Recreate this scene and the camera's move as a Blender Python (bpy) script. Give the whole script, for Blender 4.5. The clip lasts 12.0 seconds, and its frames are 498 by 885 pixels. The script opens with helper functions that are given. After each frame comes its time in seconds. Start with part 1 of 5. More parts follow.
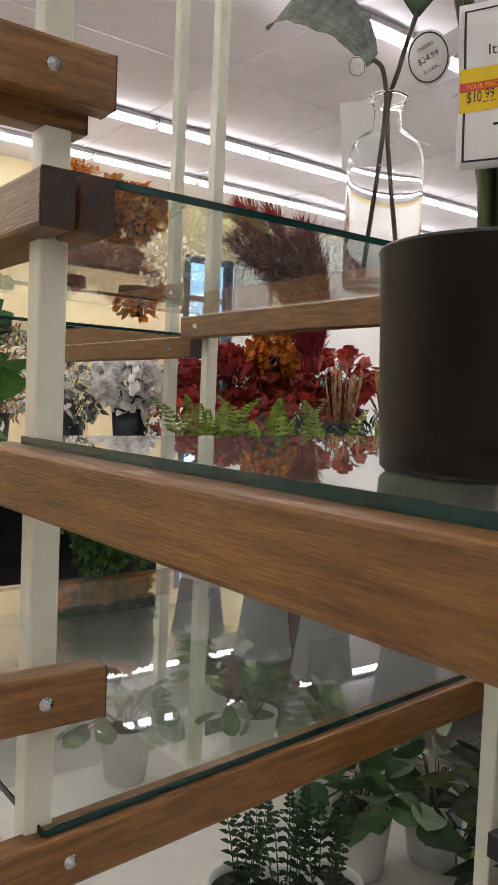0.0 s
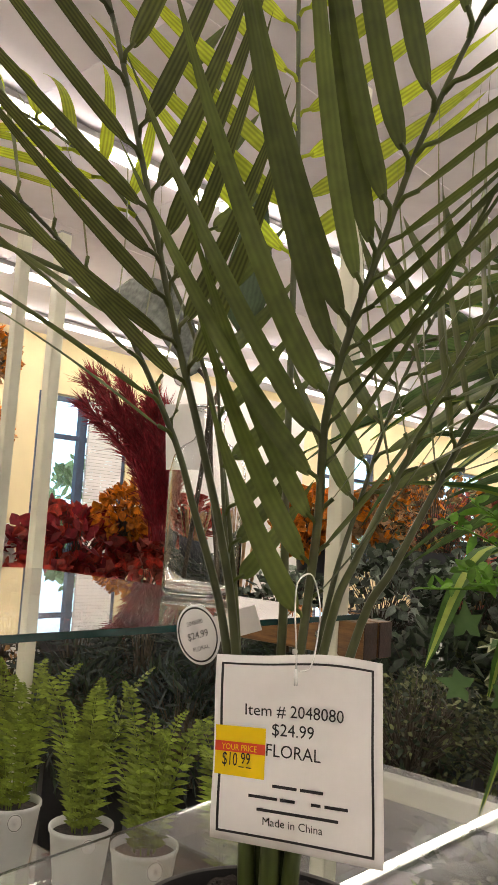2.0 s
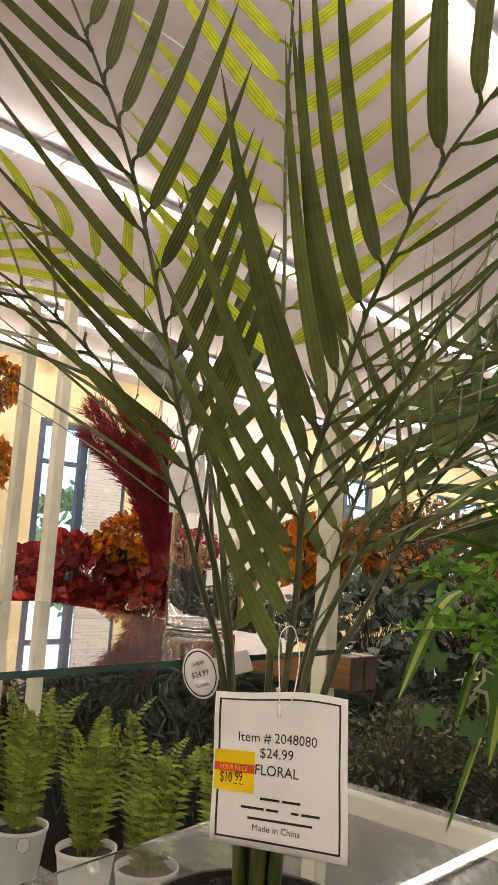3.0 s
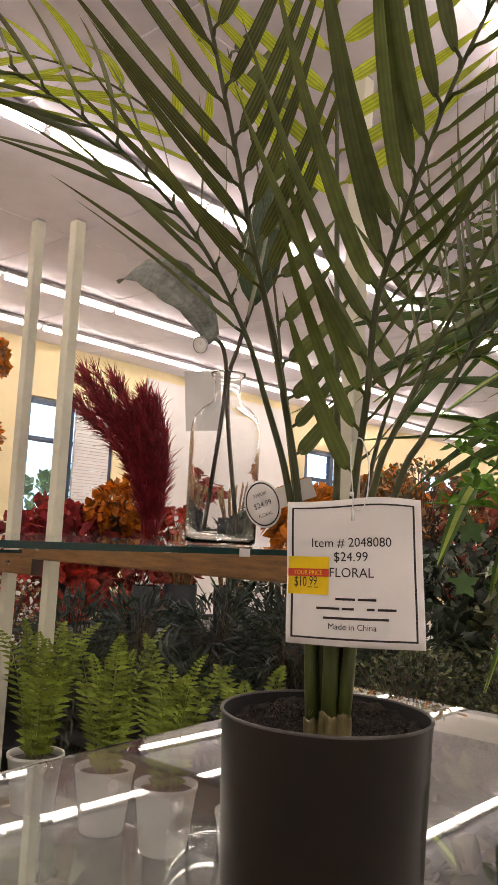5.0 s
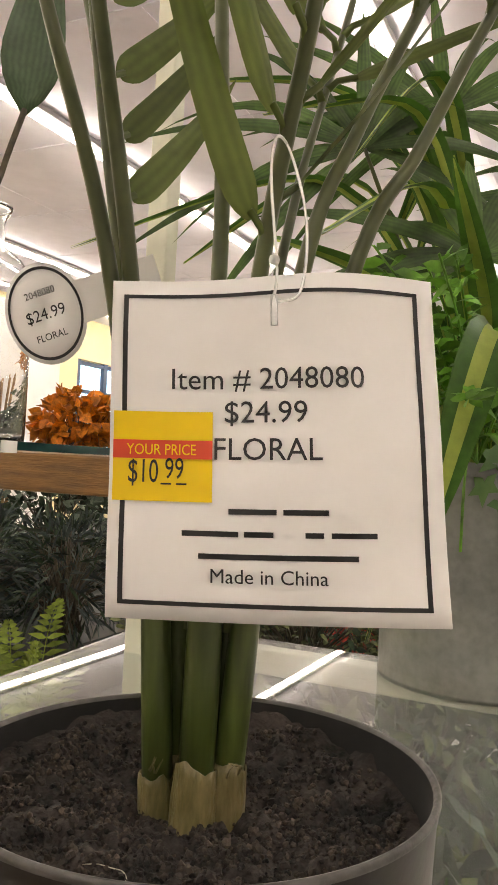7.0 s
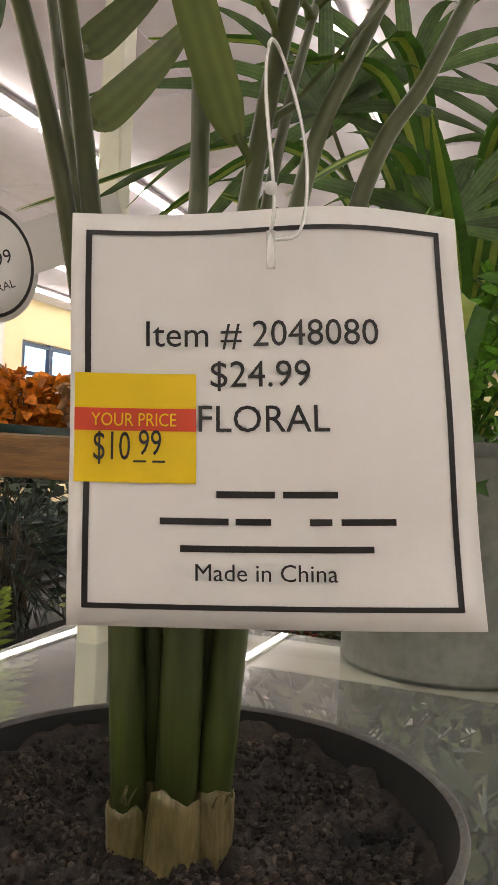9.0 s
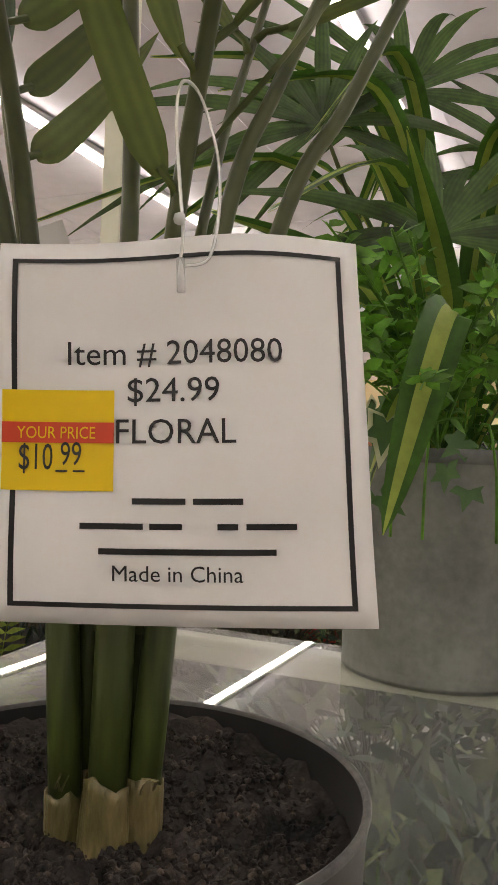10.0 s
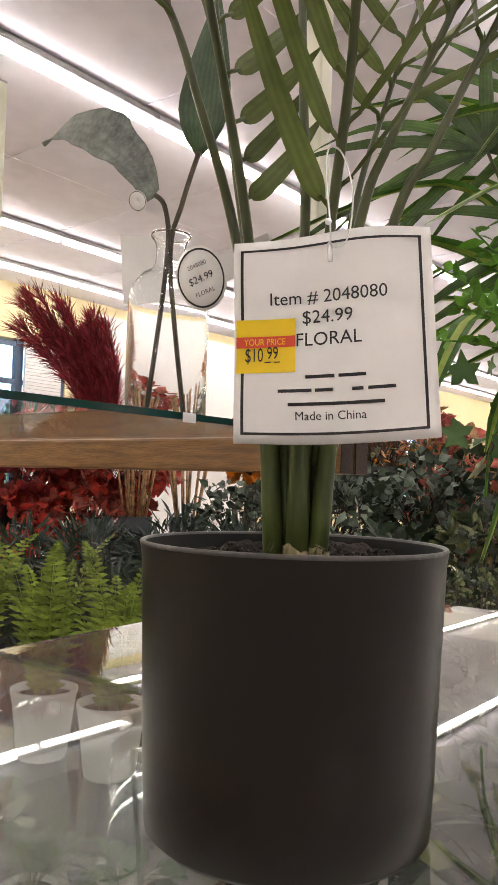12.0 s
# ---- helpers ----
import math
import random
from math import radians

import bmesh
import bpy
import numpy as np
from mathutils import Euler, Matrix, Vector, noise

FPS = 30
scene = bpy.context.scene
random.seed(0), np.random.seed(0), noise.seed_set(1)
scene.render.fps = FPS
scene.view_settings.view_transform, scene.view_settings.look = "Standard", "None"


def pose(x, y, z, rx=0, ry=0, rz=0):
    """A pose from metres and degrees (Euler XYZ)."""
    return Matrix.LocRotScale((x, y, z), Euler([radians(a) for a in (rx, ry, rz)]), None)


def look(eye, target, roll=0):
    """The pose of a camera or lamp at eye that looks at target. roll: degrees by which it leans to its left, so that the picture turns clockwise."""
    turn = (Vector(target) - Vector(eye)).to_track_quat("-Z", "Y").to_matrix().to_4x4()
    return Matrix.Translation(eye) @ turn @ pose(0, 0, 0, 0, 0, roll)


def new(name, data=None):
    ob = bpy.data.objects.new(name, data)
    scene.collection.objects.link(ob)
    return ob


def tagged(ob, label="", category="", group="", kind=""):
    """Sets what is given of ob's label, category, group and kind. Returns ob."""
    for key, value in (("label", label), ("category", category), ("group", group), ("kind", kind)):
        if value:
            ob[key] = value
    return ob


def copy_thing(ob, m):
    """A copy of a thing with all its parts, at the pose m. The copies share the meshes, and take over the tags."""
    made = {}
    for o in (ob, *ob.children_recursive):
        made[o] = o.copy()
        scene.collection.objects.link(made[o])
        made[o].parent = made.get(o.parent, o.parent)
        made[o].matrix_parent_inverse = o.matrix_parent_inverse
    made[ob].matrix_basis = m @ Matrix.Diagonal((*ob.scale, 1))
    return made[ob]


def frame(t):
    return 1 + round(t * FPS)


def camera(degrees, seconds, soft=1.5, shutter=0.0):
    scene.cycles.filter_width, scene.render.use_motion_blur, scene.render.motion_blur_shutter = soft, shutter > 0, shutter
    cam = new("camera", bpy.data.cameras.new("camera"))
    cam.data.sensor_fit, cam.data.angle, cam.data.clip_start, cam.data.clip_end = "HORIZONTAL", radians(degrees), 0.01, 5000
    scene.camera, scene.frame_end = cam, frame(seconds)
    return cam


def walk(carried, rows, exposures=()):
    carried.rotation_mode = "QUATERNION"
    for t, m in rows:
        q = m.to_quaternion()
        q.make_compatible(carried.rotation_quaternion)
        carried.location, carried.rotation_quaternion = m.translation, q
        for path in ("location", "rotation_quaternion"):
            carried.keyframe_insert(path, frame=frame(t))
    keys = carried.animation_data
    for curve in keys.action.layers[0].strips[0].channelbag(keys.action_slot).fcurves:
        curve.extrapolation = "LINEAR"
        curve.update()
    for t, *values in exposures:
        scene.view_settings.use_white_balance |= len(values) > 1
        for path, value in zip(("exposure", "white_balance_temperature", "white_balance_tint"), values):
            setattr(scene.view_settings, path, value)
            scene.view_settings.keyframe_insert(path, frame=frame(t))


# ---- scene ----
cam = camera(34.65, 12.0)
ROWS = [
    (0, -0.0010, -0.0009, 0.0015, -0.0272, -0.0190, 0.2448),
    (0.3, 0.0171, 0.0344, 0.0300, -3.2441, 0.7912, 0.2559),
    (0.5, 0.0286, 0.0506, 0.0502, -5.1276, 1.6076, 0.3040),
    (0.6, 0.0336, 0.0535, 0.0588, -5.9784, 2.0601, 0.4023),
    (0.9, 0.0444, 0.0493, 0.0933, -8.0988, 3.6930, 0.2084),
    (1, 0.0464, 0.0463, 0.1103, -8.6543, 4.1856, 0.1279),
    (1.2, 0.0498, 0.0415, 0.1415, -9.3380, 5.2109, 0.0624),
    (1.5, 0.0521, 0.0312, 0.1847, -9.9041, 6.6661, -0.1227),
    (2, 0.0444, 0.0112, 0.2310, -10.3385, 8.7499, -0.4282),
    (2.5, 0.0392, -0.0276, 0.2484, -10.8656, 9.9410, -0.6544),
    (3, 0.0317, -0.0747, 0.2454, -10.4090, 10.5406, -0.5769),
    (5, -0.0117, -0.0581, 0.1573, -11.5244, 9.2564, 0.2733),
    (5.5, 0.0165, 0.0706, 0.1666, -18.1677, 7.6533, 0.7046),
    (6, 0.0334, 0.1332, 0.1548, -23.0164, 5.0480, 1.2695),
    (6.5, 0.0389, 0.1706, 0.1479, -25.9451, 3.5983, 0.9868),
    (8.5, 0.0390, 0.2043, 0.1529, -30.4447, 2.1853, 1.1774),
    (9, 0.0460, 0.2173, 0.1486, -31.4464, 1.6992, 1.2308),
    (9.5, 0.0536, 0.2103, 0.1497, -30.9238, 1.7776, 1.4808),
    (10, 0.0589, 0.1966, 0.1484, -29.5193, 2.2595, 1.4127),
    (10.5, 0.0563, 0.1778, 0.1448, -27.2113, 2.9744, 1.3629),
    (11, 0.0584, 0.1548, 0.1366, -24.5043, 3.6270, 1.3421),
    (11.5, 0.0601, 0.1276, 0.1198, -19.7175, 4.2355, 1.5826),
    (12, 0.0255, 0.0795, 0.0966, -14.5002, 5.1252, 1.4703),
]
walk(cam, [(t, pose(0, 0, 1.2, -3.0, -2.6, 0) @ pose(x, y, z, 90 + pitch, roll, yaw)) for t, x, y, z, yaw, pitch, roll in ROWS],
     exposures=[(0.0, 0.2, 6250, 10), (0.6, 0.14, 6400, 14), (1.5, 0.3, 6900, 10), (3.0, 0.4, 7450, 13), (5.0, 0.12, 7300, 19), (5.5, 0.15, 7500, 18), (6.1, 0.57, 7750, 12), (6.7, 0.68, 7500, 10),
                (8.5, 0.34, 6950, 10), (9.0, 0.33, 6920, 10), (9.5, 0.20, 6900, 10), (10.5, 0.24, 6850, 10), (11.5, 0.45, 6700, 10), (12.0, 0.55, 6700, 12)])

# ---- world, daylight outside the shop windows ----
world = bpy.data.worlds.new("sky")
scene.world = world
world.use_nodes = True
wn = world.node_tree
sky = wn.nodes.new("ShaderNodeTexSky")
sky.sky_type, sky.sun_disc, sky.sun_elevation, sky.sun_rotation = "NISHITA", False, radians(50), radians(200)
wn.links.new(sky.outputs[0], wn.nodes["Background"].inputs[0])
wn.nodes["Background"].inputs[1].default_value = 0.12
sun = new("sun", bpy.data.lights.new("sun", "SUN"))
sun.data.energy, sun.data.angle, sun.data.color = 3.0, radians(0.5), (1.0, 0.95, 0.88)
sun.matrix_world = look((0, 0, 20), (8, 14, 0))
TUBE_GLOW = 15.0  # brightness of the fluorescent tubes

# axes of the shelving and of the shop, and the corner post of the rack
E1, E2 = Vector((0.602, -0.798, 0)), Vector((0.798, 0.602, 0))
CORNER = Vector((-0.144, 0.56, 0))


def U(a, b, z):
    """A place from the rack's corner post: a towards the aisle, b along the rack."""
    return CORNER + a * E1 + b * E2 + Vector((0, 0, z))


# ---- materials ----
def material(name, colour, rough=0.5, metal=0.0, vary=0.15, scale=20.0, bump=0.0, bump_scale=60.0, stretch=(1, 1, 1), second=None, sheen=None, random_by="object"):
    """A surface with colour variation at two scales, fine relief and per-piece variation."""
    m = bpy.data.materials.new(name)
    m.use_nodes = True
    n, l = m.node_tree.nodes, m.node_tree.links
    p = n["Principled BSDF"]
    tc = n.new("ShaderNodeTexCoord")
    mp = n.new("ShaderNodeMapping")
    mp.inputs["Scale"].default_value = stretch
    l.new(tc.outputs["Object"], mp.inputs[0])
    n1 = n.new("ShaderNodeTexNoise")
    n1.inputs["Scale"].default_value, n1.inputs["Detail"].default_value = scale, 5
    l.new(mp.outputs[0], n1.inputs["Vector"])
    n2 = n.new("ShaderNodeTexNoise")
    n2.inputs["Scale"].default_value, n2.inputs["Detail"].default_value = scale * 6.3, 4
    l.new(mp.outputs[0], n2.inputs["Vector"])
    add = n.new("ShaderNodeMath")
    add.operation = "MULTIPLY_ADD"
    l.new(n2.outputs[0], add.inputs[0])
    add.inputs[1].default_value = 0.5
    l.new(n1.outputs[0], add.inputs[2])
    ramp = n.new("ShaderNodeValToRGB")
    c0 = tuple(max(0, c * (1 - 2.2 * vary)) for c in colour) if second is None else second
    c1 = tuple(min(1, c * (1 + 1.2 * vary)) for c in colour) if second is None else colour
    ramp.color_ramp.elements[0].position, ramp.color_ramp.elements[0].color = 0.5, (*c0, 1)
    ramp.color_ramp.elements[1].position, ramp.color_ramp.elements[1].color = 0.95, (*c1, 1)
    l.new(add.outputs[0], ramp.inputs[0])
    hsv = n.new("ShaderNodeHueSaturation")
    l.new(ramp.outputs[0], hsv.inputs["Color"])
    if random_by == "object":
        src = n.new("ShaderNodeObjectInfo").outputs["Random"]
    else:
        src = n.new("ShaderNodeNewGeometry").outputs["Random Per Island"]
    mr = n.new("ShaderNodeMapRange")
    mr.inputs["To Min"].default_value, mr.inputs["To Max"].default_value = 1 - 1.4 * vary, 1 + 1.4 * vary
    l.new(src, mr.inputs[0])
    l.new(mr.outputs[0], hsv.inputs["Value"])
    l.new(hsv.outputs[0], p.inputs["Base Color"])
    p.inputs["Roughness"].default_value, p.inputs["Metallic"].default_value = rough, metal
    if sheen is not None:
        p.inputs["Specular IOR Level"].default_value = sheen
    if bump > 0:
        nb = n.new("ShaderNodeTexNoise")
        nb.inputs["Scale"].default_value, nb.inputs["Detail"].default_value = bump_scale, 6
        l.new(mp.outputs[0], nb.inputs["Vector"])
        bp = n.new("ShaderNodeBump")
        bp.inputs["Strength"].default_value, bp.inputs["Distance"].default_value = bump, 0.002
        l.new(nb.outputs[0], bp.inputs["Height"])
        l.new(bp.outputs[0], p.inputs["Normal"])
    return m


def leaf_material(name, colour, rough=0.5, vary=0.2, glow=0.35, rib=0.0, rib_scale=900.0, island=False, spot=None):
    """Fabric or plastic leaf that lets some light through, with ribs along the blade (UV x runs across it)."""
    m = material(name, colour, rough, 0, vary, 30, 0.12, 260, random_by="island" if island else "object", second=spot)
    n, l = m.node_tree.nodes, m.node_tree.links
    p = n["Principled BSDF"]
    tr = n.new("ShaderNodeBsdfTranslucent")
    mix = n.new("ShaderNodeMixShader")
    mix.inputs[0].default_value = glow
    col = p.inputs["Base Color"].links[0].from_socket
    if rib > 0:
        tc = n.new("ShaderNodeUVMap")
        sep = n.new("ShaderNodeSeparateXYZ")
        l.new(tc.outputs[0], sep.inputs[0])
        sn = n.new("ShaderNodeMath")
        sn.operation = "MULTIPLY"
        sn.inputs[1].default_value = rib_scale
        l.new(sep.outputs[0], sn.inputs[0])
        si = n.new("ShaderNodeMath")
        si.operation = "SINE"
        l.new(sn.outputs[0], si.inputs[0])
        mr = n.new("ShaderNodeMapRange")
        mr.inputs["From Min"].default_value, mr.inputs["To Min"].default_value, mr.inputs["To Max"].default_value = -1, 1 - rib, 1 + rib * 0.6
        l.new(si.outputs[0], mr.inputs[0])
        hs = n.new("ShaderNodeHueSaturation")
        l.new(col, hs.inputs["Color"])
        l.new(mr.outputs[0], hs.inputs["Value"])
        col = hs.outputs[0]
        l.new(col, p.inputs["Base Color"])
    l.new(col, tr.inputs["Color"])
    l.new(p.outputs[0], mix.inputs[1])
    l.new(tr.outputs[0], mix.inputs[2])
    l.new(mix.outputs[0], n["Material Output"].inputs[0])
    return m


def wood_material(name, dark, light):
    m = material(name, light, 0.36, 0, 0.12, 16, 0.3, 70, stretch=(1, 11, 11), second=dark)
    return m


def glass_material(name, tint, rough=0.0, ior=1.5):
    m = bpy.data.materials.new(name)
    m.use_nodes = True
    p = m.node_tree.nodes["Principled BSDF"]
    p.inputs["Base Color"].default_value = (*tint, 1)
    p.inputs["Transmission Weight"].default_value, p.inputs["Roughness"].default_value, p.inputs["IOR"].default_value = 1.0, rough, ior
    return m


def dusty_glass_material(name, tint):
    """Clear glass under a thin uneven film of dust and finger marks."""
    m = glass_material(name, tint)
    n, l = m.node_tree.nodes, m.node_tree.links
    tc = n.new("ShaderNodeTexCoord")
    big, fine = n.new("ShaderNodeTexNoise"), n.new("ShaderNodeTexNoise")
    big.inputs["Scale"].default_value, big.inputs["Detail"].default_value = 7, 4
    fine.inputs["Scale"].default_value, fine.inputs["Detail"].default_value = 60, 5
    l.new(tc.outputs["Object"], big.inputs["Vector"])
    l.new(tc.outputs["Object"], fine.inputs["Vector"])
    both = n.new("ShaderNodeMath")
    both.operation = "MULTIPLY"
    l.new(big.outputs[0], both.inputs[0])
    l.new(fine.outputs[0], both.inputs[1])
    amount = n.new("ShaderNodeMapRange")
    amount.inputs["From Min"].default_value, amount.inputs["From Max"].default_value = 0.1, 0.45
    amount.inputs["To Min"].default_value, amount.inputs["To Max"].default_value = 0.018, 0.060
    l.new(both.outputs[0], amount.inputs[0])
    dust = n.new("ShaderNodeBsdfDiffuse")
    dust.inputs["Color"].default_value = (0.72, 0.72, 0.74, 1)
    mix = n.new("ShaderNodeMixShader")
    l.new(amount.outputs[0], mix.inputs[0])
    l.new(n["Principled BSDF"].outputs[0], mix.inputs[1])
    l.new(dust.outputs[0], mix.inputs[2])
    l.new(mix.outputs[0], n["Material Output"].inputs[0])
    return m


def glow_material(name, colour, strength):
    m = bpy.data.materials.new(name)
    m.use_nodes = True
    p = m.node_tree.nodes["Principled BSDF"]
    p.inputs["Base Color"].default_value = (*colour, 1)
    p.inputs["Emission Color"].default_value, p.inputs["Emission Strength"].default_value = (*colour, 1), strength
    return m


M_WOOD = wood_material("stained_pine", (0.120, 0.050, 0.013), (0.285, 0.134, 0.036))
M_ENDGRAIN = material("dark_end_grain", (0.045, 0.02, 0.014), 0.6, 0, 0.2, 60, 0.3, 300)
M_POST = material("cream_enamel", (0.66, 0.65, 0.53), 0.32, 0, 0.05, 8, 0.05, 40)
M_STEEL = material("zinc_steel", (0.6, 0.6, 0.6), 0.25, 1, 0.1, 60)
M_GLASS = dusty_glass_material("shelf_glass", (0.93, 0.975, 0.955))
M_EDGE = material("green_glass_edge", (0.010, 0.046, 0.044), 0.12, 0, 0.15, 30)
M_CLEAR = glass_material("clear_glass", (0.985, 0.99, 0.99))
M_POT = material("charcoal_plastic", (0.0150, 0.0108, 0.0090), 0.30, 0, 0.08, 14, 0.03, 300, sheen=0.24)
M_RIM = material("grey_rim", (0.075, 0.07, 0.066), 0.4, 0, 0.3, 60, 0.2, 300)
M_POTIN = material("black_pot_inside", (0.012, 0.011, 0.011), 0.8, 0, 0.2, 30)
M_SOIL = material("dark_peat", (0.038, 0.028, 0.0225), 0.9, 0, 0.6, 90, 0.8, 400, random_by="island")
M_CARD = material("white_card", (0.80, 0.78, 0.77), 0.55, 0, 0.02, 20, 0.03, 200)
M_INK = material("black_ink", (0.012, 0.011, 0.012), 0.5, 0, 0.1, 40)
M_YELLOW = material("yellow_sticker", (0.85, 0.58, 0.0), 0.45, 0, 0.03, 30)
M_RED = material("red_band", (0.68, 0.06, 0.02), 0.45, 0, 0.05, 30)
M_NYLON = glass_material("clear_nylon", (0.93, 0.93, 0.92), 0.5, 1.3)
M_NYLON.node_tree.nodes["Principled BSDF"].inputs["Transmission Weight"].default_value = 0.45
M_VASE = glass_material("vase_glass", (0.99, 0.995, 0.995), 0.0, 1.3)
M_PALM = leaf_material("palm_leaf", (0.096, 0.126, 0.028), 0.36, 0.18, 0.32, 0.14, 19)
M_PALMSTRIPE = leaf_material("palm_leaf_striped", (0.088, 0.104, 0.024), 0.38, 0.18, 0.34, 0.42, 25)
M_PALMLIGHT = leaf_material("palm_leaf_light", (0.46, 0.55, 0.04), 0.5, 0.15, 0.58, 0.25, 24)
M_RACHIS = material("palm_stem_green", (0.068, 0.082, 0.028), 0.34, 0, 0.15, 30, 0.1, 200)
M_STALK = material("palm_stalk", (0.060, 0.082, 0.020), 0.35, 0, 0.35, 60, 0.2, 250, stretch=(1, 1, 0.12))
M_SHEATH = material("tan_sheath", (0.225, 0.18, 0.085), 0.30, 0, 0.3, 110, 0.6, 420, stretch=(1, 1, 0.25), second=(0.048, 0.050, 0.013))
M_ROOT = material("pale_root", (0.5, 0.45, 0.36), 0.6, 0, 0.1, 60)
M_FERN = leaf_material("fern_leaf", (0.22, 0.29, 0.045), 0.5, 0.3, 0.3, island=True)
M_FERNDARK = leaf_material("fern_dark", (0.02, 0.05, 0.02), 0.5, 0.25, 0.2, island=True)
M_WHITEPOT = material("white_plastic_pot", (0.60, 0.60, 0.585), 0.4, 0, 0.03, 15, 0.03, 100)
M_ZINC = material("galvanised_zinc", (0.205, 0.21, 0.195), 0.45, 0.6, 0.14, 22, 0.2, 60)
M_GREYLEAF = leaf_material("grey_leaf", (0.12, 0.135, 0.115), 0.55, 0.3, 0.15, 0.12, 30)
M_DARKLEAF = leaf_material("dark_leaf", (0.045, 0.08, 0.035), 0.4, 0.15, 0.15, 0.15, 60)
M_TWIG = material("brown_twig", (0.07, 0.055, 0.035), 0.7, 0, 0.25, 50, 0.3, 200)
M_GRASS = leaf_material("spider_leaf", (0.06, 0.16, 0.02), 0.4, 0.2, 0.25, island=True)
M_STRIPE = leaf_material("spider_stripe", (0.42, 0.52, 0.10), 0.45, 0.1, 0.25, island=True)
M_SPRIG = leaf_material("bright_sprig", (0.13, 0.32, 0.03), 0.5, 0.25, 0.3, island=True)
M_IVY = leaf_material("ivy_leaf", (0.07, 0.15, 0.035), 0.5, 0.25, 0.2, island=True, spot=(0.05, 0.12, 0.03))
M_CREAMLEAF = leaf_material("cream_variegated", (0.55, 0.56, 0.36), 0.5, 0.12, 0.2, island=True)
M_WALL = material("cream_wall_paint", (0.80, 0.68, 0.42), 0.8, 0, 0.03, 0.6, 0.05, 30)
M_WHITEWALL = material("white_wall_paint", (0.75, 0.73, 0.72), 0.8, 0, 0.03, 0.6, 0.05, 30)
M_CEIL = material("ceiling_board", (0.78, 0.76, 0.84), 0.9, 0, 0.04, 1.2, 0.2, 80)
M_FLOOR = material("shop_floor", (0.45, 0.42, 0.38), 0.3, 0, 0.06, 1.5, 0.03, 20)
M_TRACK = material("grey_rail", (0.35, 0.34, 0.34), 0.5, 0.3, 0.06, 5)
M_TUBE = glow_material("fluorescent_tube", (1.0, 0.95, 0.89), TUBE_GLOW)
M_FRAMEBLUE = material("blue_window_frame", (0.06, 0.09, 0.15), 0.5, 0, 0.1, 5)
M_BOARD = material("cream_board", (0.66, 0.63, 0.58), 0.5, 0, 0.05, 6, 0.05, 60)
M_BLACK = material("black_rack", (0.02, 0.02, 0.022), 0.55, 0, 0.2, 8)


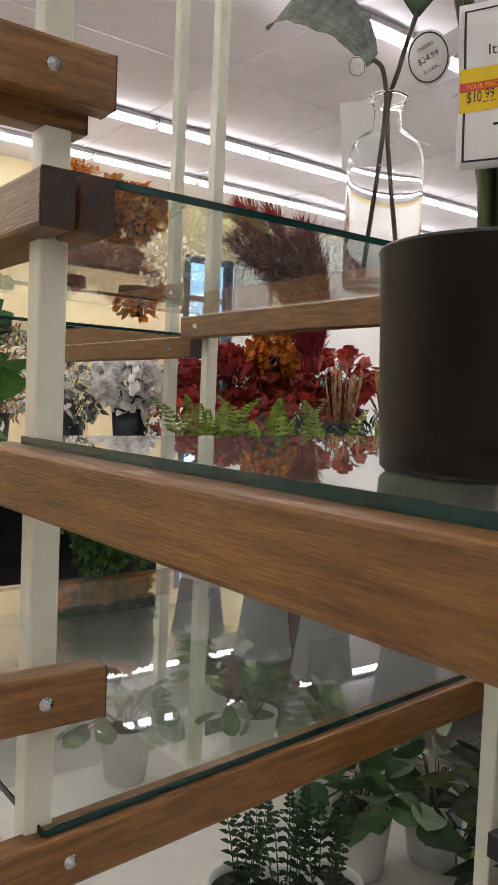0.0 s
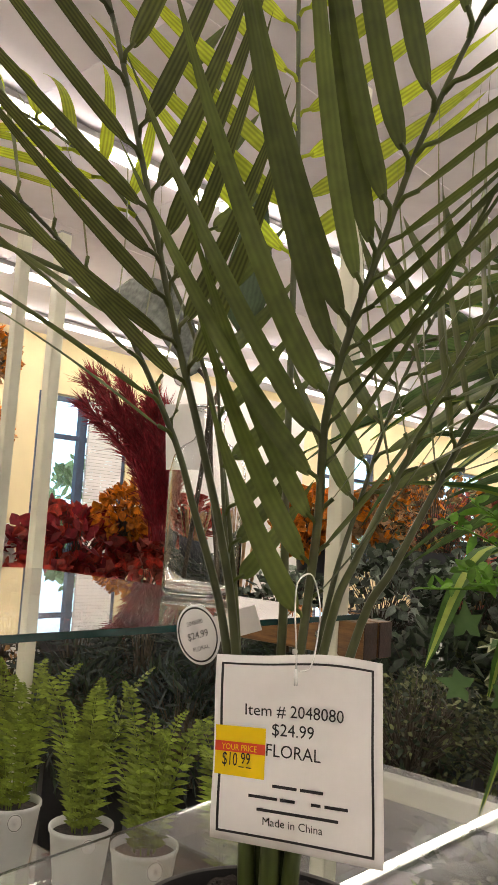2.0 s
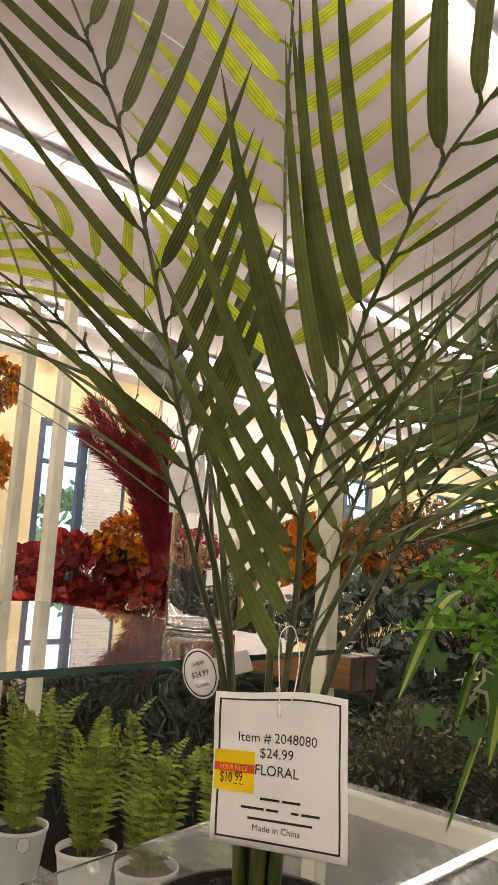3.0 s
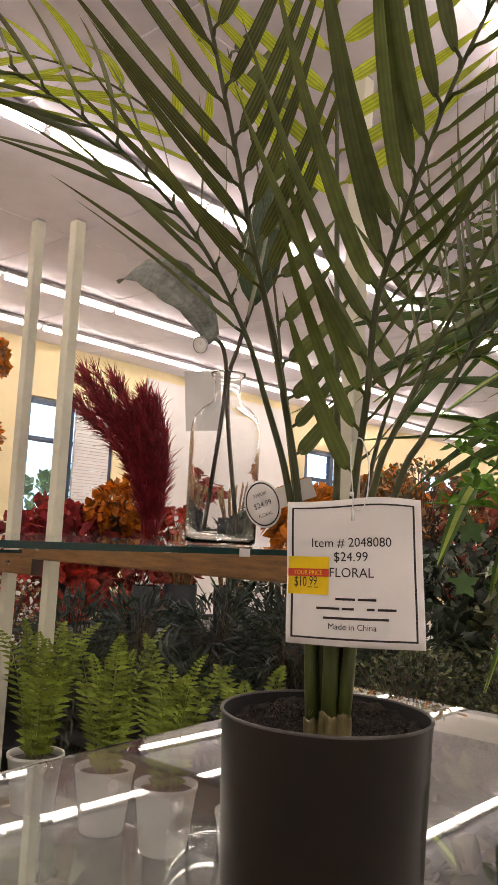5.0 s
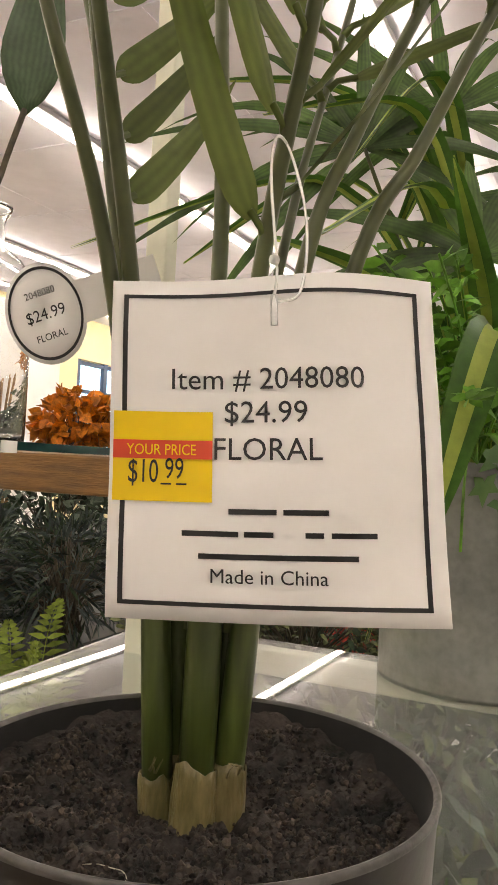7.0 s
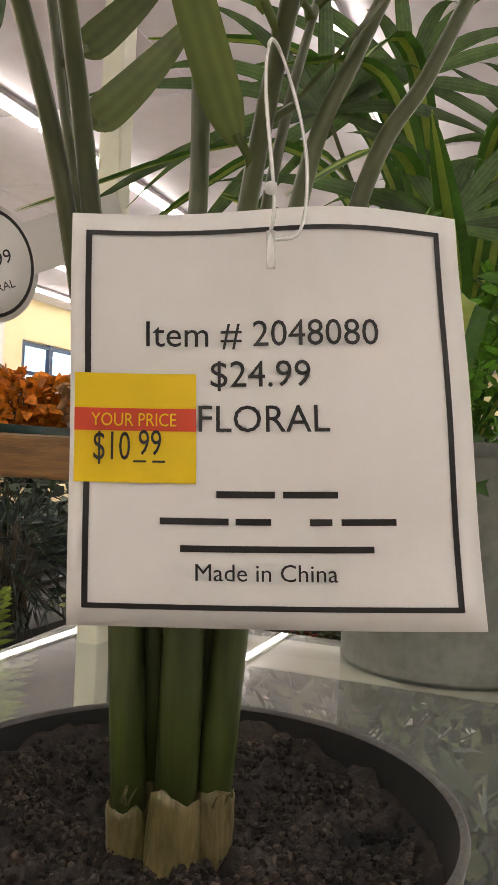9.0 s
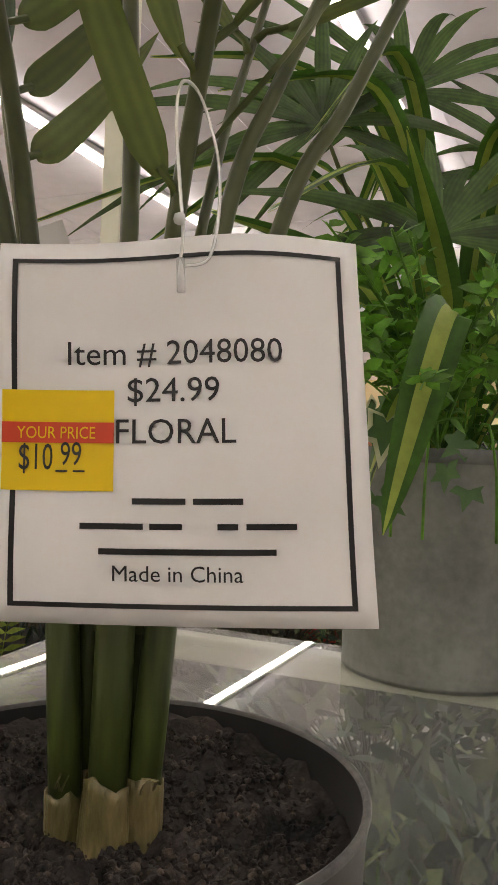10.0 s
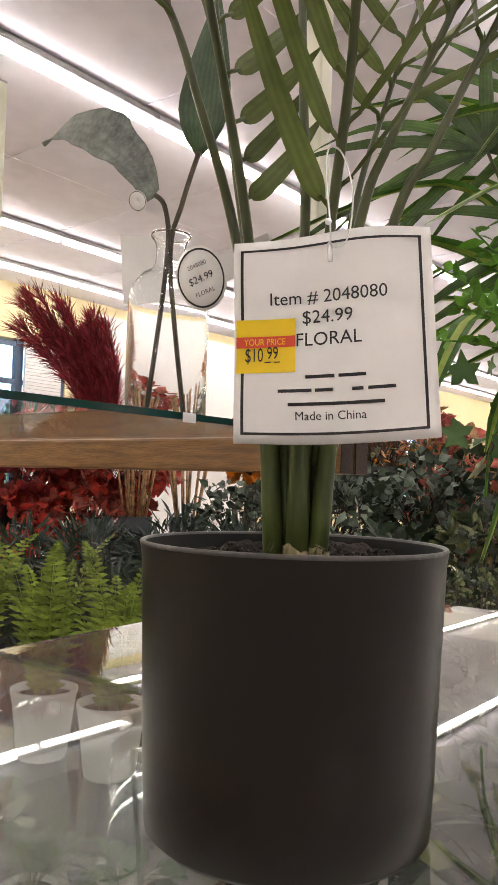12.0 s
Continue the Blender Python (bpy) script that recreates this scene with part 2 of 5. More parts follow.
# ---- mesh tools ----
class Shape:
    """Gathers vertices and faces for one mesh."""

    def __init__(self):
        self.v, self.f, self.uv = [], [], []

    def face(self, idx, uv=None):
        self.f.append(tuple(idx))
        self.uv.append(uv or [(0.5, 0.5)] * len(idx))

    def prism(self, origin, ax, ay, az, bevel=0.0):
        """A box from its centre and three half-axes, with chamfered long edges (ax is the long way)."""
        o, ax, ay, az = Vector(origin), Vector(ax), Vector(ay), Vector(az)
        if bevel <= 0:
            sec = [(-1, -1), (1, -1), (1, 1), (-1, 1)]
        else:
            by, bz = 1 - bevel / ay.length, 1 - bevel / az.length
            my, mz = 1 - 0.3 * bevel / ay.length, 1 - 0.3 * bevel / az.length
            sec = []
            for sy, sz in ((-1, -1), (1, -1), (1, 1), (-1, 1)):
                corner = [(sy * by, sz), (sy * my, sz * mz), (sy, sz * bz)]
                sec += corner if sy * sz < 0 else corner[::-1]
        k, s = len(self.v), len(sec)
        for e in (-1, 1):
            for y, z in sec:
                self.v.append(o + e * ax + y * ay + z * az)
        for i in range(s):
            j = (i + 1) % s
            self.face((k + i, k + j, k + s + j, k + s + i))
        self.face([k + i for i in range(s)][::-1])
        self.face([k + s + i for i in range(s)])
        return self

    def lathe(self, centre, profile, sides=40, wobble=0.0):
        """A turned body from (radius, height) pairs."""
        c, k = Vector(centre), len(self.v)
        for r, h in profile:
            for i in range(sides):
                a = 2 * math.pi * i / sides
                rr = r * (1 + wobble * math.sin(3 * a + 7 * h))
                self.v.append(c + Vector((rr * math.cos(a), rr * math.sin(a), h)))
        for j in range(len(profile) - 1):
            for i in range(sides):
                n = (i + 1) % sides
                self.face((k + j * sides + i, k + j * sides + n, k + (j + 1) * sides + n, k + (j + 1) * sides + i))
        return self

    def tube(self, pts, radii, sides=7, flat=1.0):
        """A tube along a line of points, with a radius at each; flat squeezes it."""
        pts = [Vector(p) for p in pts]
        k = len(self.v)
        up = Vector((0.3, 0.2, 1)).normalized()
        for i, p in enumerate(pts):
            t = (pts[min(i + 1, len(pts) - 1)] - pts[max(i - 1, 0)]).normalized()
            s = t.cross(up)
            s = s.normalized() if s.length > 1e-4 else Vector((1, 0, 0))
            u = s.cross(t)
            r = radii[i] if isinstance(radii, (list, tuple)) else radii
            for j in range(sides):
                a = 2 * math.pi * j / sides
                self.v.append(p + r * (math.cos(a) * s + flat * math.sin(a) * u))
        for i in range(len(pts) - 1):
            for j in range(sides):
                n = (j + 1) % sides
                self.face((k + i * sides + j, k + i * sides + n, k + (i + 1) * sides + n, k + (i + 1) * sides + j))
        self.face([k + j for j in range(sides)][::-1])
        self.face([k + (len(pts) - 1) * sides + j for j in range(sides)])
        return self

    def blade(self, base, along, side, length, width, droop=0.0, fold=0.2, steps=6, belly=0.35, tip=0.0, curl=0.0, stem=0.06, power=1.45, ease=1.0, sweep=(0, 0, 0)):
        """A leaf: from base along a direction, widest at belly, folded along its midrib, drooping or curling."""
        t, s = Vector(along).normalized(), Vector(side).normalized()
        n = s.cross(t).normalized()
        k = len(self.v)
        rows = []
        for i in range(steps + 1):
            u = (i / steps) ** ease
            if u < belly:
                w = stem + (1 - stem) * math.sin(0.5 * math.pi * u / belly) ** 0.75
            else:
                w = max(tip, (1 - ((u - belly) / (1 - belly)) ** power))
            w *= width / 2
            p = Vector(base) + t * (length * u) + n * (curl * length * u * u) + Vector((0, 0, -droop * length * u * u)) + Vector(sweep) * (length * u * u)
            rows.append((p - s * w + n * (fold * w), p, p + s * w + n * (fold * w), u))
        for a, b, c, u in rows:
            self.v += [a, b, c]
        for i in range(steps):
            q = k + 3 * i
            u0, u1 = rows[i][3], rows[i + 1][3]
            self.face((q, q + 1, q + 4, q + 3), [(0, u0), (0.5, u0), (0.5, u1), (0, u1)])
            self.face((q + 1, q + 2, q + 5, q + 4), [(0.5, u0), (1, u0), (1, u1), (0.5, u1)])
        return self

    def mesh(self, name, mat, smooth=True):
        me = bpy.data.meshes.new(name)
        me.from_pydata([tuple(v) for v in self.v], [], self.f)
        me.materials.append(mat)
        layer = me.uv_layers.new(name="UVMap")
        flat_uv = [c for face in self.uv for uv in face for c in uv]
        layer.data.foreach_set("uv", flat_uv)
        me.polygons.foreach_set("use_smooth", [smooth] * len(me.polygons))
        me.update()
        return me


def part(name, shape, mat, parent=None, label="", smooth=True):
    """One mesh object, under a thing or a part."""
    ob = new(name, shape.mesh(name, mat, smooth) if isinstance(shape, Shape) else shape)
    if parent is not None:
        ob.parent = parent
        ob.matrix_parent_inverse = parent.matrix_basis.inverted() if parent.parent is None else Matrix()
    if label:
        tagged(ob, label)
    return ob


def thing(name, place, label, category, group="", kind=""):
    """An empty at a thing's base, which carries its parts."""
    ob = new(name)
    ob.empty_display_size = 0.05
    ob.matrix_basis = Matrix.Translation(Vector(place))
    return tagged(ob, label, category, group, kind)


def solid(ob, amount):
    mod = ob.modifiers.new("thickness", "SOLIDIFY")
    mod.thickness = amount
    return ob

# ---- the shop hall ----
N = Vector((-0.602, 0.798, 0))  # towards the window wall
WALL_D, BACK_D, SIDE, CEIL = 8.2, -6.0, 22.0, 3.6


def H(n, s, z):
    """A place in the hall: n towards the window wall, s along it."""
    return n * N + s * E2 + Vector((0, 0, z))


def slab(name, n0, n1, s0, s1, z0, z1, mat, label, kind="structure", parent=None, category=""):
    sh = Shape().prism(H((n0 + n1) / 2, (s0 + s1) / 2, (z0 + z1) / 2), E2 * ((s1 - s0) / 2), N * ((n1 - n0) / 2), Vector((0, 0, (z1 - z0) / 2)))
    return tagged(part(name, sh, mat, parent, smooth=False), label, category, kind=kind)


slab("floor", BACK_D, WALL_D, -SIDE, SIDE, -0.1, 0, M_FLOOR, "polished pale shop floor", category="floor")
ceiling = Shape().prism(H((WALL_D + BACK_D) / 2, 0, CEIL + 0.05), E2 * SIDE, N * ((WALL_D - BACK_D) / 2), Vector((0, 0, 0.05)))
for i in range(11):  # thin joints between the boards
    ceiling.prism(H(BACK_D + 0.6 + i * 1.3, 0, CEIL - 0.002), E2 * SIDE, N * 0.006, Vector((0, 0, 0.003)))
for i in range(33):
    ceiling.prism(H((WALL_D + BACK_D) / 2, -SIDE + 0.7 + i * 1.3, CEIL - 0.006), E2 * 0.006, N * ((WALL_D - BACK_D) / 2), Vector((0, 0, 0.003)))
tagged(part("ceiling", ceiling, M_CEIL, smooth=False), "pale grey ceiling of jointed boards", "ceiling", kind="structure")
slab("wall_back", BACK_D - 0.15, BACK_D, -SIDE, SIDE, 0, CEIL, M_WHITEWALL, "plain white shop wall", category="wall")
slab("wall_west", BACK_D - 0.15, WALL_D + 0.15, -SIDE - 0.15, -SIDE, 0, CEIL, M_WALL, "plain cream shop wall", category="wall")
slab("wall_east", BACK_D - 0.15, WALL_D + 0.15, SIDE, SIDE + 0.15, 0, CEIL, M_WALL, "plain cream shop wall", category="wall")

# window wall with openings: (start, end) along the wall
WIN_Z0, WIN_Z1 = 1.0, 2.93
WINDOWS = [(5.15, 6.51), (10.6, 12.2), (14.5, 16.5)]
wall_n = thing("wall_north", H(WALL_D, 0, 0), "cream painted wall with tall windows", "wall", kind="structure")
edges = [-SIDE] + [e for w in WINDOWS for e in w] + [SIDE]
for i in range(0, len(edges), 2):
    slab("wall_panel", WALL_D, WALL_D + 0.15, edges[i], edges[i + 1], 0, CEIL, M_WALL, "", "", wall_n)
for w0, w1 in WINDOWS:
    slab("wall_panel", WALL_D, WALL_D + 0.15, w0, w1, 0, WIN_Z0, M_WALL, "", "", wall_n)
    slab("wall_panel", WALL_D, WALL_D + 0.15, w0, w1, WIN_Z1, CEIL, M_WALL, "", "", wall_n)
for i, (w0, w1) in enumerate(WINDOWS):
    win = thing("window_%d" % (i + 1), H(WALL_D, (w0 + w1) / 2, WIN_Z0), "tall shop window with a dark blue frame", "window", kind="structure")
    mids = [w0 + 0.05, (w0 + w1) / 2, w1 - 0.05]
    for s in mids:
        slab("mullion", WALL_D + 0.02, WALL_D + 0.1, s - 0.05, s + 0.05, WIN_Z0, WIN_Z1, M_FRAMEBLUE, "", "", win)
    for z in (WIN_Z0 + 0.04, 2.42, WIN_Z1 - 0.05):
        slab("transom", WALL_D + 0.03, WALL_D + 0.09, w0 + 0.1, w1 - 0.1, z - 0.03, z + 0.03, M_FRAMEBLUE, "", "", win)
    pane = slab("pane", WALL_D + 0.055, WALL_D + 0.063, w0 + 0.1, w1 - 0.1, WIN_Z0 + 0.07, WIN_Z1 - 0.08, M_CLEAR, "", "", win)
    pane.visible_shadow = False
blind = thing("window_blind", H(WALL_D - 0.03, 6.13, WIN_Z0), "white slatted blind lowered over half of a window", "blind")
slab("head_rail", WALL_D - 0.05, WALL_D - 0.005, 5.86, 6.42, 2.84, 2.89, M_WHITEWALL, "", "", blind)
for i in range(44):
    slab("slat", WALL_D - 0.045, WALL_D - 0.012, 5.87, 6.41, 2.80 - i * 0.041, 2.80 - i * 0.041 + 0.037, M_WHITEWALL, "", "", blind)
sky_card = glow_material("pale_daylight", (0.47, 0.75, 1.0), 1.7)
slab("backdrop", 26, 26.1, -40, 60, -0.3, 14, sky_card, "plain pale blue daylight sky outside", category="backdrop")
slab("ground", WALL_D + 0.15, 60, -60, 60, -0.3, -0.1, M_FLOOR, "pale car park outside the windows", category="ground")


def bush(name, centre, radii, count, length, width, mats, label, category, seed, twig=None, group="", fold=0.25, droop=0.3, spread=0.9, parent=None, belly=0.4, steps=3):
    """A loose heap of leaves on twigs; one part for each leaf colour."""
    rnd = random.Random(seed)
    c = Vector(centre)
    th = parent or thing(name, c - Vector((0, 0, radii[2])), label, category, group)
    shapes = [Shape() for _ in mats]
    tw = Shape()
    base = c - Vector((0, 0, radii[2]))
    for i in range(count):
        d = Vector((rnd.gauss(0, 1), rnd.gauss(0, 1), rnd.gauss(0.15, 1))).normalized()
        r = rnd.uniform(0.45, 1.0) ** 0.6 * (1 + 0.18 * math.sin(5 * d.x + seed) * math.sin(4 * d.z + 2 * seed))
        p = c + Vector((d.x * radii[0], d.y * radii[1], d.z * radii[2])) * r
        a = (d + spread * Vector((rnd.gauss(0, 1), rnd.gauss(0, 1), rnd.gauss(0, 0.8)))).normalized()
        s = a.cross(Vector((rnd.gauss(0, 1), rnd.gauss(0, 1), rnd.gauss(0, 1)))).normalized()
        k = rnd.uniform(0.65, 1.25)
        shapes[rnd.randrange(len(mats)) if rnd.random() < 0.5 else int(abs(math.sin(i // 9 * 3.7)) * len(mats)) % len(mats)].blade(p, a, s, length * k, width * k, droop * rnd.random(), fold, steps, belly)
        if twig and i % 6 == 0:
            tw.tube([base + Vector((rnd.gauss(0, 1) * radii[0] * 0.15, rnd.gauss(0, 1) * radii[1] * 0.15, 0)), (base + p) / 2 + Vector((0, 0, radii[2] * 0.2)), p], [0.003, 0.002, 0.0012], 4)
    for sh, m in zip(shapes, mats):
        if sh.f:
            tagged(part("foliage", sh, m, th), kind="stuff")
    if twig:
        tagged(part("twig_mass", tw, twig, th), kind="stuff")
    return th


# trees seen through the window
M_TREE = leaf_material("tree_leaf", (0.16, 0.26, 0.12), 0.6, 0.25, 0.35, island=True)
for i, (s, n, r) in enumerate(((7.2, 15, 1.5), (12.5, 17, 1.9), (17.0, 15, 1.6), (21.5, 16, 1.8))):
    t = bush("street_tree", H(n, s, 1.75), (r, r, 1.2), 420, 0.42, 0.24, [M_TREE], "leafy green tree outside the window", "tree", 70 + i, group="trees outside")
    part("trunk", Shape().tube([H(n, s, -0.1), H(n, s + 0.1, 1.2), H(n, s, 3.0)], [0.16, 0.13, 0.07], 9), M_TWIG, t)

# rows of tube lights under the ceiling
LIGHT_ROWS = [1.33, 3.65, 6.15, 7.4, -1.1, -3.5]
fixture = thing("ceiling_light", (0, 0, CEIL), "bare fluorescent tube on a grey rail under the ceiling", "light", "ceiling lights")
part("rail", Shape().prism((0, 0, CEIL - 0.025), E2 * 0.62, N * 0.05, Vector((0, 0, 0.022)), 0.01), M_TRACK, fixture, smooth=False)
part("tube", Shape().prism((0, 0, CEIL - 0.07), E2 * 0.585, N * 0.032, Vector((0, 0, 0.02)), 0.012), M_TUBE, fixture)
first = True
for r in LIGHT_ROWS:
    for j in range(-8, 17):
        m = Matrix.Translation(H(r, j * 1.25 + 0.4, 0) + Vector((0, 0, CEIL)))
        if first:
            fixture.matrix_basis, first = m, False
        else:
            copy_thing(fixture, m)

# ---- the rack: posts, wooden beams and glass shelves ----
rack = thing("display_rack", U(0, 0, 0), "cream steel display rack with brown wooden beams", "display rack")
Z = Vector((0, 0, 1))


def post(a, b, z0, z1, half=0.0105):
    p = part("post", Shape().prism(U(a, b, (z0 + z1) / 2), Z * ((z1 - z0) / 2), E1 * half, E2 * half, 0.002), M_POST, rack, smooth=False)
    part("cap", Shape().prism(U(a, b, z1 + 0.002), Z * 0.002, E1 * half * 0.98, E2 * half * 0.98, 0.002), M_TRACK, p, smooth=False)
    return p


def beam(p0, p1, top, height=0.038, thick=0.024, screws=()):
    """A wooden beam from p0 to p1 (a, b of its centre line) with darker sawn ends."""
    q0, q1 = U(*p0, top - height / 2), U(*p1, top - height / 2)
    d = (q1 - q0) / 2
    s = d.cross(Z).normalized()
    m = Matrix.LocRotScale((q0 + q1) / 2, Matrix((d.normalized(), s, Z)).transposed().to_quaternion(), None)
    b = part("beam", Shape().prism((0, 0, 0), (d.length, 0, 0), (0, thick / 2, 0), (0, 0, height / 2), 0.003), M_WOOD, rack, smooth=False)
    b.matrix_basis = m
    for e in (-1, 1):
        g = part("end_grain", Shape().prism((e * (d.length + 0.0005), 0, 0), (0.0008, 0, 0), (0, thick / 2 - 0.0006, 0), (0, 0, height / 2 - 0.0006)), M_ENDGRAIN, None, smooth=False)
        g.parent = b
    for f, side in screws:
        at = q0 + 2 * d * f + s * side * thick / 2
        sc = part("screw", Shape().lathe((0, 0, 0), [(0.0001, 0.004), (0.003, 0.004), (0.0034, 0.0015), (0.0052, 0.0013), (0.0054, 0)], 12), M_STEEL, None)
        sc.parent = b
        sc.matrix_basis = m.inverted() @ (Matrix.Translation(at) @ (s * side).to_track_quat("Z", "Y").to_matrix().to_4x4())
    return b


def shelf(corners, top, label, thick=0.006):
    """A glass plate over four (a, b) corners, with green polished edges."""
    c = [U(a, b, 0) for a, b in corners]
    g = Shape()
    mid = sum(c, Vector()) / 4
    g.v = [v + Z * (top - thick) for v in c] + [v + Z * top for v in c]
    for idx in ((3, 2, 1, 0), (4, 5, 6, 7)):
        g.face(idx)
    for i in range(4):
        j = (i + 1) % 4
        g.face((i, j, 4 + j, 4 + i))
    th = tagged(part("glass_shelf", g, M_GLASS, smooth=False), label, "shelf")
    th.visible_shadow = False
    for i in range(4):
        p, q = c[i], c[(i + 1) % 4]
        out = (q - p).cross(Z).normalized()
        if out.dot((p + q) / 2 - mid) < 0:
            out = -out
        e = part("polished_edge", Shape().prism((p + q) / 2 + Z * (top - thick / 2) + out * 0.0006, (q - p) / 2, out * 0.0005, Z * (thick / 2 - 0.0003)), M_EDGE, th, smooth=False)
    return th


SHELF_Z = 1.1715   # the shelf with the palm
UPPER_Z = 1.349    # the shelf with the vase
LOWER_Z = 0.895    # the shelf with the ferns
post(0, 0, 0, 2.2)
post(0.012, 0.533, 0, 1.95)
post(-0.625, 0.5615, 0, 1.918)
post(-0.80, 0.590, 0, 1.969)
post(-0.60, 0.0, 0, 1.9)
post(0.62, 0.60, 0, SHELF_Z - 0.01)
post(0.62, -0.015, 0, SHELF_Z - 0.01)
# upper tier
beam((-0.665, 0.538), (0.055, 0.538), UPPER_Z - 0.006, screws=((0.065, 1), (0.92, 1)))
beam((-0.02, 0.566), (0.055, 0.566), UPPER_Z - 0.006)
beam((-0.67, 0.012), (0.05, 0.012), UPPER_Z - 0.006)
beam((-0.67, -0.016), (0.05, -0.016), UPPER_Z - 0.006)
shelf([(0.03, 0.0), (0.03, 0.56), (-0.62, 0.56), (-0.62, 0.0)], UPPER_Z, "clear glass shelf with a green edge holding a vase")
beam((0.022, -0.7), (0.022, 0.030), 1.431, screws=((0.94, 1),))
beam((0.0, -0.7), (0.0, 0.02), 1.40, 0.02)
# palm tier
beam((-0.02, -0.026), (0.66, -0.026), SHELF_Z - 0.006, 0.040, 0.028, screws=((0.11, -1), (0.93, -1)))
part("shelf_rail", Shape().prism(U(0.32, 0.62, SHELF_Z - 0.018), E1 * 0.34, E2 * 0.011, Z * 0.0115, 0.002), M_POST, rack, smooth=False)
shelf([(0.012, -0.020), (0.64, -0.020), (0.64, 0.645), (-0.045, 0.645)], SHELF_Z, "clear glass shelf with a green edge holding the potted palm")
# fern tier
beam((0.02, -0.05), (-0.045, 0.62), LOWER_Z - 0.006, 0.040, screws=((0.1, 1),))
beam((-0.66, 0.0), (-0.66, 0.62), LOWER_Z - 0.006)
shelf([(0.02, 0.0), (-0.045, 0.62), (-0.68, 0.62), (-0.68, 0.0)], LOWER_Z, "clear glass shelf with a green edge under white fern pots")
beam((0.022, -0.7), (0.022, 0.037), 1.010, screws=((0.94, 1),))
# left neighbour and bottom board
beam((-1.4, 0.567), (-0.677, 0.567), 1.312, screws=((0.90, 1),))
shelf([(-0.70, 0.555), (-0.70, 0.06), (-1.4, 0.06), (-1.4, 0.555)], 1.318, "clear glass shelf of the neighbouring rack")
beam((-1.4, 0.06), (-0.68, 0.06), 1.312)
post(-0.70, 0.03, 0, 1.312)
bottom = Shape().prism(U(-0.32, 0.325, 0.52), E1 * 0.42, E2 * 0.475, Z * 0.01)
tagged(part("bottom_board", bottom, M_BOARD, smooth=False), "cream board shelf under the glass shelves", "shelf")

# ---- the palm ----
PALM = Vector((0.111, 0.363, SHELF_Z))
palm = thing("potted_palm", PALM, "artificial palm with long green fronds in a charcoal plastic pot", "potted plant")
RIM = 0.101
pot = part("pot", Shape().lathe(PALM, [(0.0001, 0.0005), (0.048, 0.0005), (0.0505, 0.003), (0.0515, 0.02), (0.0545, RIM - 0.006), (0.0552, RIM - 0.0016)], 96), M_POT, palm)
# thin rim in a paler, mottled grey than the pot's body
part("pot_rim", Shape().lathe(PALM, [(0.0552, RIM - 0.0016), (0.0554, RIM - 0.0010), (0.0552, RIM - 0.0003), (0.0547, RIM), (0.0540, RIM - 0.0002), (0.0536, RIM - 0.0010)], 96), M_RIM, palm, "thin dark grey rim, paler than the pot")
part("pot_inside", Shape().lathe(PALM, [(0.0536, RIM - 0.001), (0.0530, RIM - 0.004), (0.0520, 0.07)], 96), M_POTIN, palm)


def soil_height(x, y):
    """The lumpy top of the peat, over the pot's foot."""
    r = math.hypot(x, y)
    p = Vector((x, y, 0.3))
    return RIM - 0.0165 + 0.0030 * noise.noise(p * 110) + 0.0022 * noise.noise(p * 260) + 0.0012 * noise.noise(p * 620) + 0.0105 * (r / 0.052) ** 1.6 * max(0, 0.45 + (0.75 * y + 0.3 * x) / 0.052)


soil = Shape()
rnd = random.Random(5)
rings, spokes = 60, 150
for i in range(rings + 1):
    for j in range(spokes):
        a, r = 2 * math.pi * j / spokes, 0.0525 * i / rings
        x, y = r * math.cos(a), r * math.sin(a)
        soil.v.append(PALM + Vector((x, y, soil_height(x, y))))
for i in range(rings):
    for j in range(spokes):
        n = (j + 1) % spokes
        soil.face((i * spokes + j, i * spokes + n, (i + 1) * spokes + n, (i + 1) * spokes + j))
part("soil", soil, M_SOIL, palm)
crumbs = Shape()
G = (1 + math.sqrt(5)) / 2
LUMP = [Vector(v).normalized() for v in ((-1, G, 0), (1, G, 0), (-1, -G, 0), (1, -G, 0), (0, -1, G), (0, 1, G), (0, -1, -G), (0, 1, -G), (G, 0, -1), (G, 0, 1), (-G, 0, -1), (-G, 0, 1))]
LUMP_FACES = ((0, 11, 5), (0, 5, 1), (0, 1, 7), (0, 7, 10), (0, 10, 11), (1, 5, 9), (5, 11, 4), (11, 10, 2), (10, 7, 6), (7, 1, 8),
              (3, 9, 4), (3, 4, 2), (3, 2, 6), (3, 6, 8), (3, 8, 9), (4, 9, 5), (2, 4, 11), (6, 2, 10), (8, 6, 7), (9, 8, 1))
for i in range(7000):  # crumbs gather in clods
    if i % 14 == 0:
        ca, cr = rnd.uniform(0, 6.283), 0.049 * math.sqrt(rnd.random())
        clod = (cr * math.cos(ca), cr * math.sin(ca), rnd.uniform(0.0008, 0.0028))
    x, y = clod[0] + rnd.gauss(0, clod[2]), clod[1] + rnd.gauss(0, clod[2])
    if math.hypot(x, y) > 0.0505:
        continue
    s = rnd.uniform(0.0003, 0.0009) * (1.5 if i % 9 == 0 else 1)
    lift = max(0, clod[2] * 0.8 - 0.5 * math.hypot(x - clod[0], y - clod[1])) * rnd.random()
    c = PALM + Vector((x, y, soil_height(x, y) + lift))
    k = len(crumbs.v)
    crumbs.v += [c + v * s * rnd.uniform(0.65, 1.25) for v in LUMP]
    for q in LUMP_FACES:
        crumbs.face([k + x for x in q])
tagged(part("soil_grain", crumbs, M_SOIL, palm, smooth=False), kind="stuff")


